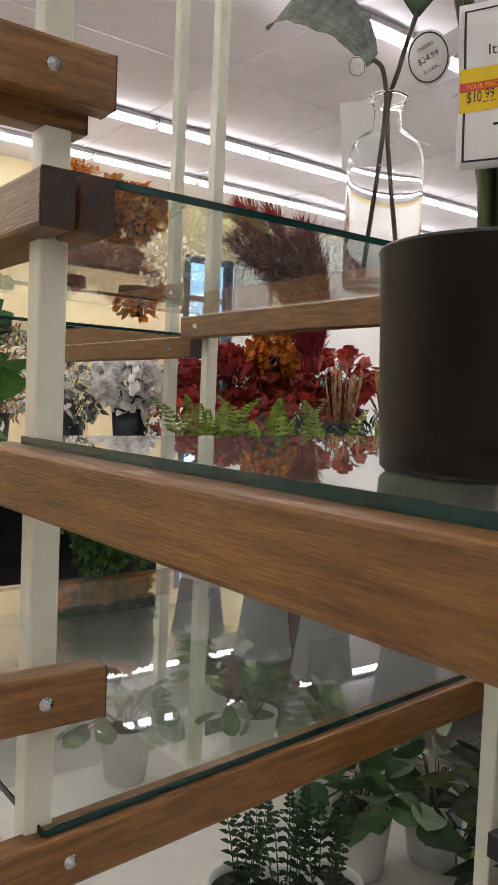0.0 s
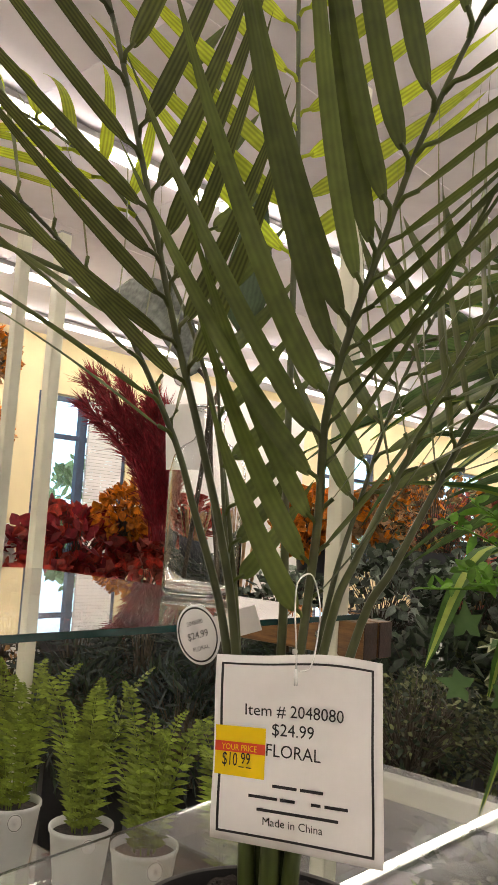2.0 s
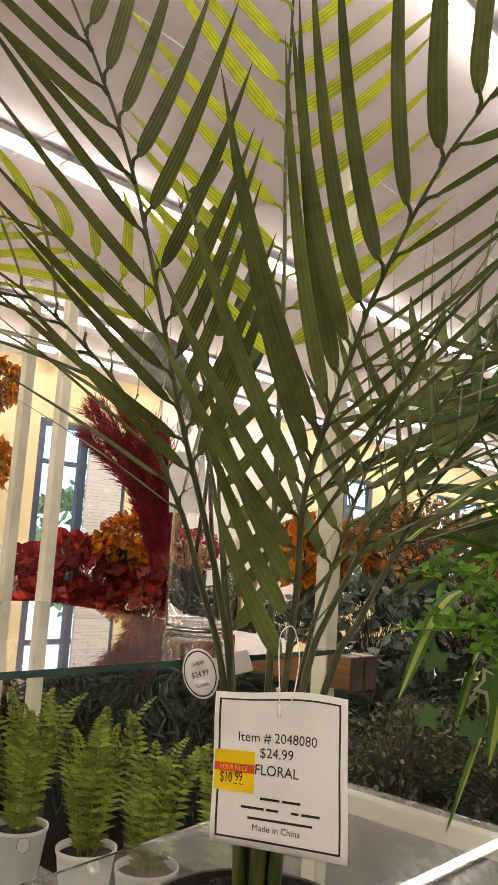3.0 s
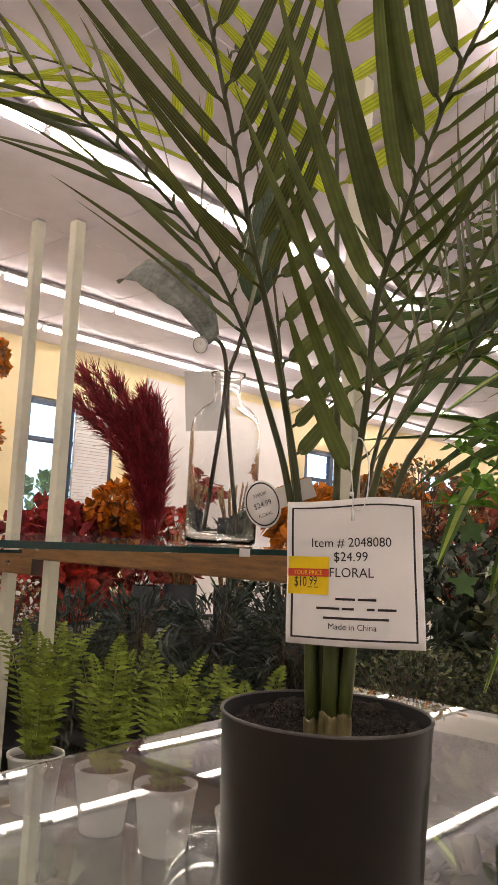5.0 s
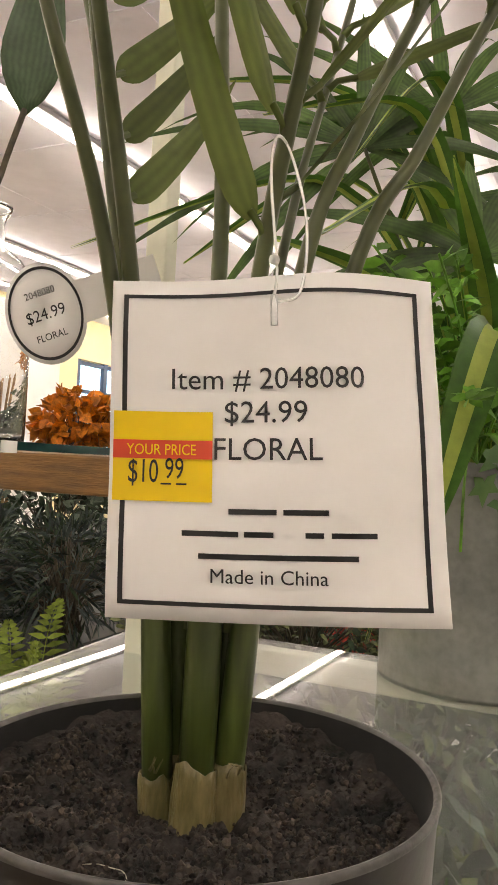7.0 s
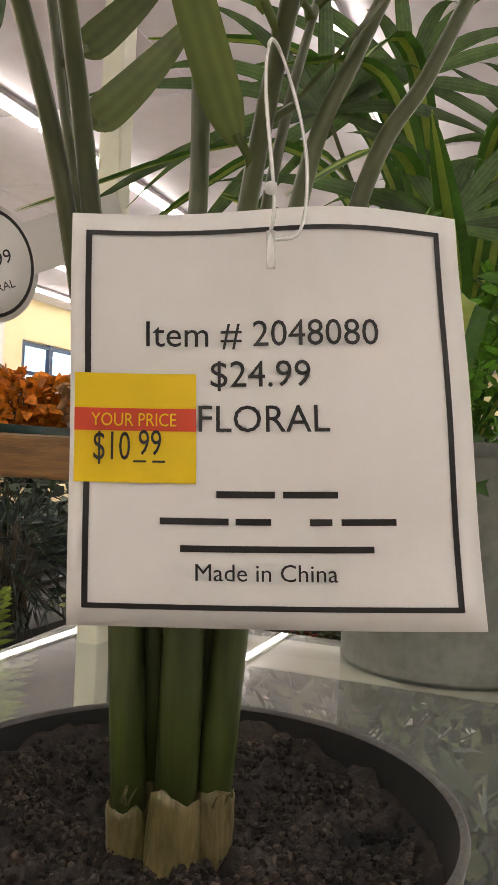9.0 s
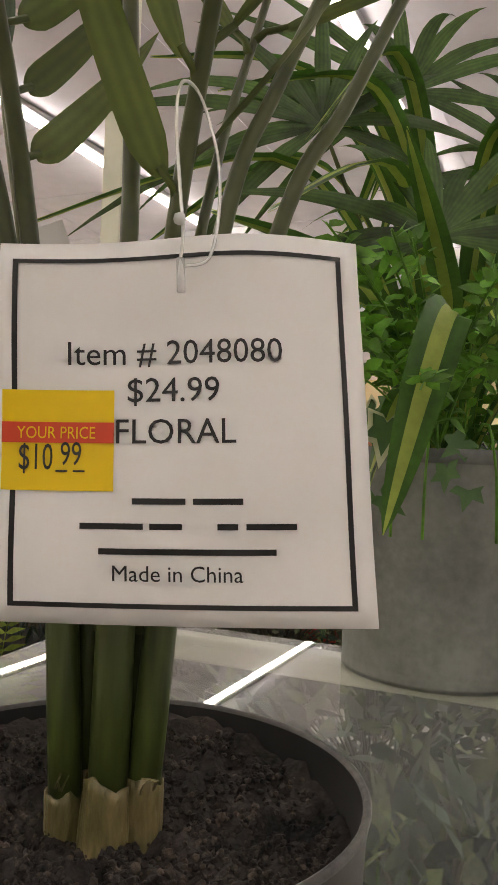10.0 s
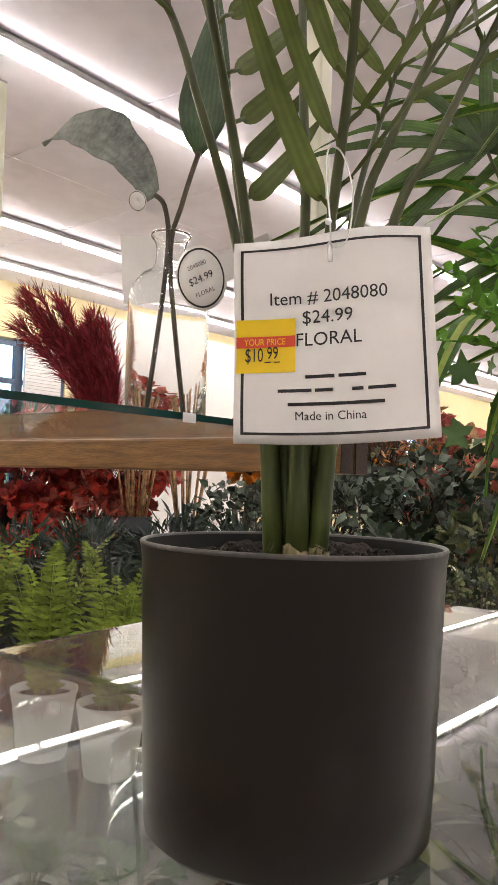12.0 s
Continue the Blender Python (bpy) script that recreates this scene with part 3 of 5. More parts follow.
def smooth_line(pts, n):
    """A rounded line through control points."""
    pts = [Vector(p) for p in pts]
    out = []
    for i in range(n + 1):
        u = i / n * (len(pts) - 1)
        k = min(int(u), len(pts) - 2)
        f = u - k
        p0, p1, p2, p3 = pts[max(k - 1, 0)], pts[k], pts[k + 1], pts[min(k + 2, len(pts) - 1)]
        out.append(0.5 * ((2 * p1) + (p2 - p0) * f + (2 * p0 - 5 * p1 + 4 * p2 - p3) * f * f + (3 * p1 - p0 - 3 * p2 + p3) * f ** 3))
    return out


def frond(ctrl, start, pairs, length, width, face, light=False, spread=(45, 45), droop=0.06, seed=0, thick=0.0023, tilt=(0, 0), blade_face=None, sides=((0, -1), (1, 1)), fan=(1.03, 0.91), grow=1.0, mat=None, slim=(1, 1), bend=0.19):
    """A palm frond: a rachis through control points, with leaflets in pairs from start (0..1) to its tip. face: the way its upper side looks;
    spread and tilt: the leaflets' angle to the rachis and their roll, on its left and right side."""
    rnd = random.Random(seed)
    line = smooth_line(ctrl, 40)
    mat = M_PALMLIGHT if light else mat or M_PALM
    f = part("frond", Shape().tube(line, [thick * (1 - 0.72 * i / 40) for i in range(41)], 8), M_RACHIS, palm)
    face = Vector(face).normalized()
    for k in range(pairs):
        for e, side in sides:
            u = min(start + (1 - start) * (k + 0.35 + 0.3 * e) / pairs, 0.995)
            i = min(int(u * 40), 39)
            p = line[i].lerp(line[i + 1], u * 40 - i)
            t = (line[i + 1] - line[i]).normalized()
            s = t.cross(-face).normalized() * -side
            ang = radians(spread[e] * (fan[0] + (fan[1] - fan[0]) * u) + 9 + rnd.uniform(-4, 4))
            d = (math.cos(ang) * t + math.sin(ang) * s + face * rnd.uniform(0.0, 0.18)).normalized()
            L = length * (0.8 + 0.35 * math.sin(math.pi * min(1, 0.15 + 0.8 * u))) * rnd.uniform(0.92, 1.08) * (grow + (1 - grow) * min(1, 2.5 * u))
            w = (Vector(blade_face) if blade_face else face).cross(d).normalized()
            roll = radians(tilt[e] * side + rnd.uniform(-12, 12))
            w = (math.cos(roll) * w + math.sin(roll) * d.cross(w)).normalized()
            lf = Shape()
            stalk = 0.008
            lf.tube([p, p + t * 0.002 + d * 0.003, p + d * (stalk + 0.002)], [0.0014, 0.0010, 0.0010], 5)
            lf.blade(p + d * stalk, d, w, L, width * slim[e] * rnd.uniform(0.9, 1.1), droop * rnd.uniform(0.5, 1.5), 0.16, 13, 0.12, 0.0, 0.0, 0.28, 2.0, 1.7, t * bend)
            part("leaflet", lf, mat, f)
    return f


V = Vector
RIGHT = V((0.857, -0.515, 0))
BASE = V((0.115, 0.372, PALM.z + RIM - 0.017))
# green canes in one torn tan sheath
DEEP = V((0.515, 0.857, 0))
for off, back, r, h in ((-0.0080, -0.001, 0.0036, 0.080), (-0.0042, 0.0035, 0.0032, 0.085), (0.0010, -0.0035, 0.0042, 0.085), (0.0078, -0.001, 0.0036, 0.075), (0.0046, 0.004, 0.0038, 0.08), (-0.001, 0.006, 0.0036, 0.085)):
    b = BASE + RIGHT * off + DEEP * back
    t = b + RIGHT * (off * 0.62) + V((0, 0, h))
    part("cane", Shape().tube([b, b.lerp(t, 0.35), b.lerp(t, 0.7), t], [r * 1.02, r * 1.04, r, r * 0.8], 14), M_STALK, palm)
    cup, tall = Shape(), 0.0165 + 0.0022 * math.sin(900 * off)
    for i in range(9):
        u = i / 8
        c = b.lerp(t, (u * tall - 0.004) / h)
        for j in range(28):
            a = 2 * math.pi * j / 28
            rr = r * (1.50 - 0.30 * u + 0.10 * noise.noise(Vector((2 * math.cos(a), 2 * math.sin(a), 300 * off + 2 * u))))
            rag = u ** 3 * (0.0022 * noise.noise(Vector((1.3 * math.cos(a), 1.3 * math.sin(a), 700 * off))) + 0.0008 * noise.noise(Vector((5 * math.cos(a), 5 * math.sin(a), 700 * off))))
            cup.v.append(c + V((rr * math.cos(a), rr * math.sin(a), rag)))
    for i in range(8):
        for j in range(28):
            n = (j + 1) % 28
            cup.face((i * 28 + j, i * 28 + n, (i + 1) * 28 + n, (i + 1) * 28 + j))
    solid(part("cane_sheath", cup, M_SHEATH, palm, "torn tan plastic sheath round a cane"), 0.0003)
rs = random.Random(4)
for k in range(7):  # torn threads at its top and pale roots on the peat
    a = rs.uniform(3.4, 6.0)
    b = BASE + RIGHT * (0.0125 * math.cos(a)) + DEEP * (0.0095 * math.sin(a)) + V((0, 0, 0.0125))
    part("sheath_thread", Shape().tube([b, b + V((rs.gauss(0, 0.0008), -0.0006, 0.002)), b + V((rs.gauss(0, 0.002), -0.0012, 0.0035))], [0.0003, 0.00022, 0.0001], 5), M_SHEATH, palm)
for x, y, turn in ((-0.024, -0.020, 0.4), (-0.028, -0.026, 1.0), (-0.018, -0.032, 0.1)):
    pts = []
    for k in range(7):
        px, py = x + 0.0022 * k * math.cos(turn + 0.25 * k), y + 0.0022 * k * math.sin(turn + 0.25 * k)
        pts.append(PALM + V((px, py, soil_height(px, py) + 0.0006)))
    part("root_fibre", Shape().tube(smooth_line(pts, 16), 0.00012, 5), M_ROOT, palm, "pale thin root fibre")
HI = BASE + V((0, 0, 0.045))
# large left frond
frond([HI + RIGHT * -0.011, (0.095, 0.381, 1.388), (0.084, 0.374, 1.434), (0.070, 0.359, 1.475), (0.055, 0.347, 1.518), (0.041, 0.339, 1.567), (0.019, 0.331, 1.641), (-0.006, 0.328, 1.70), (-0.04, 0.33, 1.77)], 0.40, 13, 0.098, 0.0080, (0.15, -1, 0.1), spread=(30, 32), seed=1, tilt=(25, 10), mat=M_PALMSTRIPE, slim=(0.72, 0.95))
# large frond towards the aisle
frond([HI + RIGHT * 0.002, (0.1225, 0.3645, 1.389), (0.121, 0.344, 1.438), (0.116, 0.322, 1.477), (0.119, 0.305, 1.508), (0.125, 0.291, 1.537), (0.134, 0.273, 1.576), (0.154, 0.246, 1.629), (0.18, 0.22, 1.67)], 0.115, 17, 0.112, 0.0092, (-0.1, -1, 0.25), spread=(29, 28), seed=2, tilt=(0, 80), droop=0.02, fan=(0.88, 1.08), grow=0.64, slim=(1, 0.58), bend=0.30)
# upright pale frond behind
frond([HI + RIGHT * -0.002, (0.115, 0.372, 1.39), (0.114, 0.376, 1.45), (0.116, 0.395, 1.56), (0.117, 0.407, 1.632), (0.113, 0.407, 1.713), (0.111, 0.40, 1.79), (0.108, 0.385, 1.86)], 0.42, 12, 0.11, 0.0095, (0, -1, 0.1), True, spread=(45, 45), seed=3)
# outer right fronds, their leaves seen edge-on
frond([HI + RIGHT * 0.011, (0.1445, 0.356, 1.392), (0.157, 0.350, 1.42), (0.173, 0.344, 1.456), (0.194, 0.335, 1.50), (0.225, 0.32, 1.545), (0.27, 0.30, 1.585)], 0.48, 10, 0.095, 0.0070, (-0.3, -0.9, 0.3), spread=(30, 34), seed=4, droop=0.22, blade_face=(-0.6, 0.15, 0.8))
frond([HI + RIGHT * 0.006, (0.133, 0.361, 1.392), (0.142, 0.356, 1.422), (0.158, 0.35, 1.46), (0.18, 0.335, 1.515), (0.205, 0.32, 1.56), (0.235, 0.30, 1.60)], 0.46, 11, 0.095, 0.0070, (-0.3, -0.9, 0.3), spread=(30, 32), seed=5, droop=0.12, blade_face=(-0.7, 0.2, 0.7))
# outer left frond, its leaves seen edge-on
frond([HI + RIGHT * -0.012, (0.091, 0.384, 1.387), (0.074, 0.381, 1.438), (0.060, 0.382, 1.476), (0.03, 0.388, 1.53), (-0.02, 0.392, 1.58), (-0.08, 0.39, 1.615)], 0.46, 10, 0.095, 0.0070, (0.3, -0.9, 0.3), spread=(28, 30), seed=6, droop=0.2, blade_face=(0.6, 0.2, 0.8))
# small fronds behind
frond([HI + V((-0.006, 0.008, 0)), (0.096, 0.392, 1.39), (0.090, 0.40, 1.44), (0.083, 0.41, 1.51), (0.07, 0.425, 1.60), (0.05, 0.44, 1.68)], 0.20, 11, 0.052, 0.0088, (0.25, -1, 0.1), spread=(30, 42), seed=7, thick=0.0015, sides=((1, 1),))
frond([HI + V((0.006, 0.008, 0)), (0.137, 0.379, 1.40), (0.153, 0.387, 1.45), (0.18, 0.40, 1.52), (0.22, 0.42, 1.58), (0.28, 0.44, 1.61)], 0.36, 11, 0.080, 0.0074, (-0.35, -0.7, 0.6), spread=(40, 38), seed=8, droop=0.15, thick=0.0016)
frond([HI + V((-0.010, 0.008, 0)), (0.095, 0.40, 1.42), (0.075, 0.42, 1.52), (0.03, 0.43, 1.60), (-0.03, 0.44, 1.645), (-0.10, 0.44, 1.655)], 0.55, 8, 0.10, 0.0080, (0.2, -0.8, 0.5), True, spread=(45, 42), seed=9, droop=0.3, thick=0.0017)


# ---- price tags ----
def card_point(corners, u, v, offset, bow=-0.0022):
    """A point of the card: u to the right, v down, 0..1; bowed, its top arched and the top right corner curled back."""
    tl, tr, bl, br = (Vector(p) for p in corners)
    normal = (bl - tl).cross(tr - tl).normalized()
    up = ((tl + tr) - (bl + br)).normalized()
    arch = 0.0030 * max(0, 1 - v) ** 3 * math.exp(-((u - 0.70) / 0.34) ** 2) - 0.0010 * max(0, v) ** 2 * math.sin(math.pi * u)
    lift = bow * math.sin(math.pi * u * 1.15) + 0.004 * max(0, u - 0.62) ** 1.5 * (1 - v) * -3 + 0.0006 * math.sin(9 * v + 4 * u)
    return tl.lerp(tr, u).lerp(bl.lerp(br, u), v) + up * arch + normal * (lift + offset)


def tag_sheet(tl, tr, bl, br, offset, u0, u1, v0, v1, n=14):
    """A rectangle of the card's surface; offset lifts it off the card."""
    sh = Shape()
    m = max(2, int(16 * (v1 - v0)))
    for i in range(n + 1):
        for j in range(m + 1):
            sh.v.append(card_point((tl, tr, bl, br), u0 + (u1 - u0) * i / n, v0 + (v1 - v0) * j / m, offset))
    for i in range(n):
        for j in range(m):
            q = i * (m + 1) + j
            sh.face((q, q + 1, q + m + 2, q + m + 1))
    return sh


TL, TR, BL, BR = (0.0853, 0.3625, 1.3795), (0.1455, 0.3285, 1.3815), (0.0868, 0.3600, 1.3070), (0.1463, 0.3190, 1.3100)
tag = thing("price_tag", BL, "white square price tag with black border on nylon loop", "price tag")
card = part("card", tag_sheet(TL, TR, BL, BR, 0, 0, 1, 0, 1, 28), M_CARD, tag)
solid(card, 0.0004)
card.modifiers["thickness"].offset = -1
LIFT = 0.00022
for n, (u0, u1, v0, v1) in (("border", (0.036, 0.952, 0.042, 0.053)), ("border", (0.036, 0.952, 0.944, 0.957)), ("border", (0.036, 0.051, 0.053, 0.944)), ("border", (0.938, 0.952, 0.053, 0.944))):
    part(n, tag_sheet(TL, TR, BL, BR, LIFT, u0, u1, v0, v1, 28 if u1 - u0 > 0.5 else 2), M_INK, card)
sticker = part("sticker", tag_sheet(TL, TR, BL, BR, 2 * LIFT, 0.012, 0.315, 0.390, 0.655, 8), M_YELLOW, tag, "bright yellow price sticker")
part("band", tag_sheet(TL, TR, BL, BR, 3 * LIFT, 0.012, 0.315, 0.475, 0.530, 8), M_RED, sticker, "red band")


def words(text, u, v, height, mat, parent, lift, corners, wide=1.0, align="CENTER", bow=True):
    """A line of text laid on the card: centre u, baseline v, capital height in metres."""
    tl, tr, bl, br = (Vector(p) for p in corners)
    cu = bpy.data.curves.new("words", "FONT")
    cu.body, cu.align_x, cu.size = text, align, height / 0.7
    cu.resolution_u = 3
    ob = bpy.data.objects.new("words", cu)
    me = bpy.data.meshes.new_from_object(ob)
    bpy.data.curves.remove(cu)
    W, Hh = (tr - tl).length, (bl - tl).length
    normal = (bl - tl).cross(tr - tl).normalized()
    bm = bmesh.new()
    bm.from_mesh(me)
    for vert in bm.verts:
        uu, vv = u + vert.co.x * wide / W, v - vert.co.y / Hh
        vert.co = card_point(corners, uu, vv, lift) if bow else tl.lerp(tr, uu).lerp(bl.lerp(br, uu), vv) + normal * lift
    bm.to_mesh(me)
    bm.free()
    me.materials.clear()
    me.materials.append(mat)
    ob2 = part("writing", me, mat, parent)
    return ob2


Q = (TL, TR, BL, BR)
words("Item # 2048080", 0.482, 0.323, 0.0045, M_INK, card, 2 * LIFT, Q, 1.0)
words("$24.99", 0.478, 0.421, 0.0046, M_INK, card, 2 * LIFT, Q, 1.0)
words("FLORAL", 0.482, 0.530, 0.0047, M_INK, card, 2 * LIFT, Q, 0.98)
words("Made in China", 0.485, 0.886, 0.0030, M_INK, card, 2 * LIFT, Q, 0.98)
words("YOUR PRICE", 0.160, 0.518, 0.0023, M_YELLOW, sticker, 4.5 * LIFT, Q, 0.8)
words("$10", 0.105, 0.600, 0.0050, M_INK, sticker, 4.5 * LIFT, Q, 0.6)
words("99", 0.200, 0.588, 0.0045, M_INK, sticker, 4.5 * LIFT, Q, 0.65)
for u in (0.175, 0.222):
    part("underline", tag_sheet(TL, TR, BL, BR, 4 * LIFT, u - 0.016, u + 0.016, 0.601, 0.606, 2), M_INK, sticker)
# maker's name, address and web lines as plain bars
for u0, u1, v in ((0.365, 0.510, 0.680), (0.530, 0.665, 0.680), (0.225, 0.395, 0.745), (0.412, 0.500, 0.745), (0.595, 0.650, 0.745), (0.672, 0.805, 0.745), (0.275, 0.750, 0.810)):
    part("bar", tag_sheet(TL, TR, BL, BR, LIFT, u0, u1, v - 0.008, v + 0.008, 6), M_INK, card)
# nylon loop from the hole up round the stem
hole = Vector(TL).lerp(Vector(TR), 0.5).lerp(Vector(BL).lerp(Vector(BR), 0.5), 0.055) + Vector((-0.0006, -0.0012, 0))
FAR = Vector((0.515, 0.857, 0))
loop = [hole, hole + Vector((-0.0004, -0.002, 0.006)), hole + RIGHT * -0.0016 + Vector((0, 0, 0.026)), hole + RIGHT * -0.0012 + Vector((0, 0, 0.036)) + FAR * 0.002, hole + RIGHT * 0.0015 + Vector((0, 0, 0.038)) + FAR * 0.012,
        hole + RIGHT * 0.0055 + Vector((0, 0, 0.026)) + FAR * 0.012, hole + RIGHT * 0.0068 + Vector((0, 0, 0.013)) + FAR * 0.006, hole + RIGHT * 0.0056 + Vector((0, 0, 0.002)) + FAR * 0.002, hole + RIGHT * 0.001 + FAR * 0.0012]
part("loop", Shape().tube(smooth_line(loop, 48), 0.00036, 6), M_NYLON, tag, "clear nylon loop")
part("loop_knob", Shape().lathe(hole + Vector((-0.0012, -0.002, 0.008)), [(0.0001, -0.0012), (0.001, -0.0008), (0.0012, 0), (0.001, 0.0009), (0.0001, 0.0013)], 12), M_NYLON, tag)
part("loop_end", Shape().tube([hole + Vector((0, -0.0006, 0.001)), hole + Vector((0.0003, -0.0008, -0.0055))], 0.0009, 6), M_NYLON, tag)

# ---- glass vase with two leaf stems ----
VASE = Vector((0.156, 1.0, UPPER_Z))
vase = thing("glass_vase", VASE, "clear glass bottle vase with a flared neck on the shelf", "vase")
wall = [(0.0001, 0.001), (0.044, 0.001), (0.0465, 0.004), (0.047, 0.012), (0.047, 0.150), (0.0435, 0.168), (0.034, 0.181), (0.021, 0.189), (0.0175, 0.196), (0.0168, 0.212), (0.0185, 0.220), (0.0215, 0.2245), (0.0232, 0.2270),
        (0.0238, 0.2285), (0.0230, 0.2298), (0.0214, 0.2285), (0.0195, 0.2250), (0.0174, 0.2203), (0.0160, 0.213), (0.0167, 0.196), (0.0203, 0.1880), (0.0334, 0.1800), (0.0428, 0.1674), (0.0462, 0.150), (0.0462, 0.010), (0.044, 0.006), (0.0001, 0.005)]
body = part("body", Shape().lathe(VASE, wall, 64), M_VASE, vase, "thick clear glass")
body.visible_shadow = False
part("lip", Shape().lathe(VASE, [(0.0226, 0.2302), (0.0234, 0.2306), (0.0236, 0.2312), (0.0228, 0.2318), (0.0221, 0.2311), (0.0226, 0.2302)], 48), M_VASE, vase).visible_shadow = False
stem_a = thing("magnolia_branch", VASE + Vector((0, 0, 0.015)), "artificial stem with one curled grey green leaf", "branch", "branches in the vase")
part("stem", Shape().tube(smooth_line([VASE + Vector((-0.02, 0.015, 0.016)), VASE + Vector((-0.004, 0.0, 0.20)), VASE + Vector((-0.008, 0.0, 0.26)), (0.137, 1.01, 1.628)], 14), [0.003] * 15, 8), M_TWIG, stem_a)
stem_b = thing("magnolia_branch", VASE + Vector((0.01, 0, 0.015)), "artificial stem with one upright dark green leaf", "branch", "branches in the vase")
part("stem", Shape().tube(smooth_line([VASE + Vector((0.02, -0.01, 0.016)), VASE + Vector((0.0, 0.003, 0.20)), VASE + Vector((0.012, 0.004, 0.27)), VASE + Vector((0.030, 0.004, 0.335))], 14), [0.003] * 15, 8), M_TWIG, stem_b)
lf = Shape().blade(VASE + Vector((0.030, 0.004, 0.33)), (0.12, 0.05, 1), (0.75, -0.3, -0.1), 0.20, 0.062, -0.02, 0.35, 12, 0.3, 0, 0.1, 0.1)
solid(part("leaf", lf, M_DARKLEAF, stem_b), 0.0008)
# the big grey leaf hangs over to the side, wavy and curled at its tip
lf = Shape()
la, lb = Vector((0.137, 1.01, 1.630)), Vector((0.003, 1.25, 1.777))
mid = (la + lb) / 2 + Vector((0.0, -0.02, 0.035))
lline = smooth_line([la, la.lerp(mid, 0.5) + Vector((0, 0, 0.012)), mid, mid.lerp(lb, 0.55) + Vector((0, 0, 0.01)), lb], 18)
for i, p in enumerate(lline):
    u = i / 18
    w = 0.034 * (math.sin(math.pi * min(u / 0.9, 1) ** 0.75) ** 0.7 if u < 0.9 else 0) + 0.006
    sd = Vector((0.25, 0.2, 0.92)).normalized()
    for j in range(7):
        f = (j - 3) / 3
        lf.v.append(p + sd * (f * w * (0.85 if f > 0 else 1.0)) + Vector((0.35, -0.6, 0)) * (w * 0.35 * abs(f) + (0.006 * math.sin(13 * u + 2.2 * f) + 0.004 * math.sin(31 * u - 3 * f)) * abs(f)) + Vector((0, 0, -0.03 * max(0, u - 0.72) * (1 + f))))
for i in range(18):
    for j in range(6):
        q = i * 7 + j
        lf.face((q, q + 1, q + 8, q + 7), [(j / 6, i / 18), ((j + 1) / 6, i / 18), ((j + 1) / 6, (i + 1) / 18), (j / 6, (i + 1) / 18)])
solid(part("leaf", lf, M_GREYLEAF, stem_a, "large curled grey green leaf"), 0.0008)


def round_tag(centre, right, up, rx, ry, label, arm=None, lines=()):
    """A round white sticker tag with a ring and lines of writing, and an arm that wraps a stem."""
    c, r, u = Vector(centre), Vector(right).normalized(), Vector(up).normalized()
    n = r.cross(u)
    th = thing("round_price_tag", c - u * ry, label, "price tag", "round tags")

    def disc(k0, k1, lift):
        sh = Shape()
        for i in range(48):
            a = 2 * math.pi * i / 48
            d = r * (rx * math.cos(a)) + u * (ry * math.sin(a))
            sh.v += [c + d * k0 + n * lift, c + d * k1 + n * lift]
        for i in range(48):
            q, w = 2 * i, 2 * ((i + 1) % 48)
            sh.face((q, q + 1, w + 1, w))
        return sh
    b = part("disc", disc(0.001, 1, 0), M_CARD, th)
    solid(b, 0.0003)
    b.modifiers["thickness"].offset = -1
    part("ring", disc(0.86, 0.92, 0.0002), M_INK, b)
    if arm:
        a = Shape().prism(c + r * (rx * 0.9 + arm / 2), r * (arm / 2 + rx * 0.1), u * ry * 0.42, n * 0.00012)
        part("arm", a, M_CARD, th, smooth=False)
    cor = (c - r * rx + u * ry, c + r * rx + u * ry, c - r * rx - u * ry, c + r * rx - u * ry)
    for text, v, h in lines:
        words(text, 0.5, v, h, M_INK, b, 0.0003, cor, 0.9, bow=False)
    return th


round_tag((0.0835, 0.4165, 1.380), (0.75, -0.52, 0.33), (-0.30, 0.18, 0.94), 0.0115, 0.0145, "small round white price tag stuck round a palm stem", 0.022,
          (("2048080", 0.33, 0.0020), ("$24.99", 0.56, 0.0033), ("FLORAL", 0.76, 0.0020)))
round_tag((0.115, 1.0, 1.615), (0.9, -0.3, 0.25), (-0.3, 0, 1), 0.0105, 0.0125, "small round white price tag on the leaf stem")
grey_card = thing("hang_card", (0.128, 1.035, 1.50), "plain grey white card hanging at the vase neck", "card")
part("card", Shape().prism((0.128, 1.035, 1.545), Vector((0.93, -0.25, 0.05)) * 0.026, Vector((-0.08, 0.02, 1)) * 0.042, Vector((0.25, 0.93, 0)) * 0.0004), M_CARD, grey_card, smooth=False)

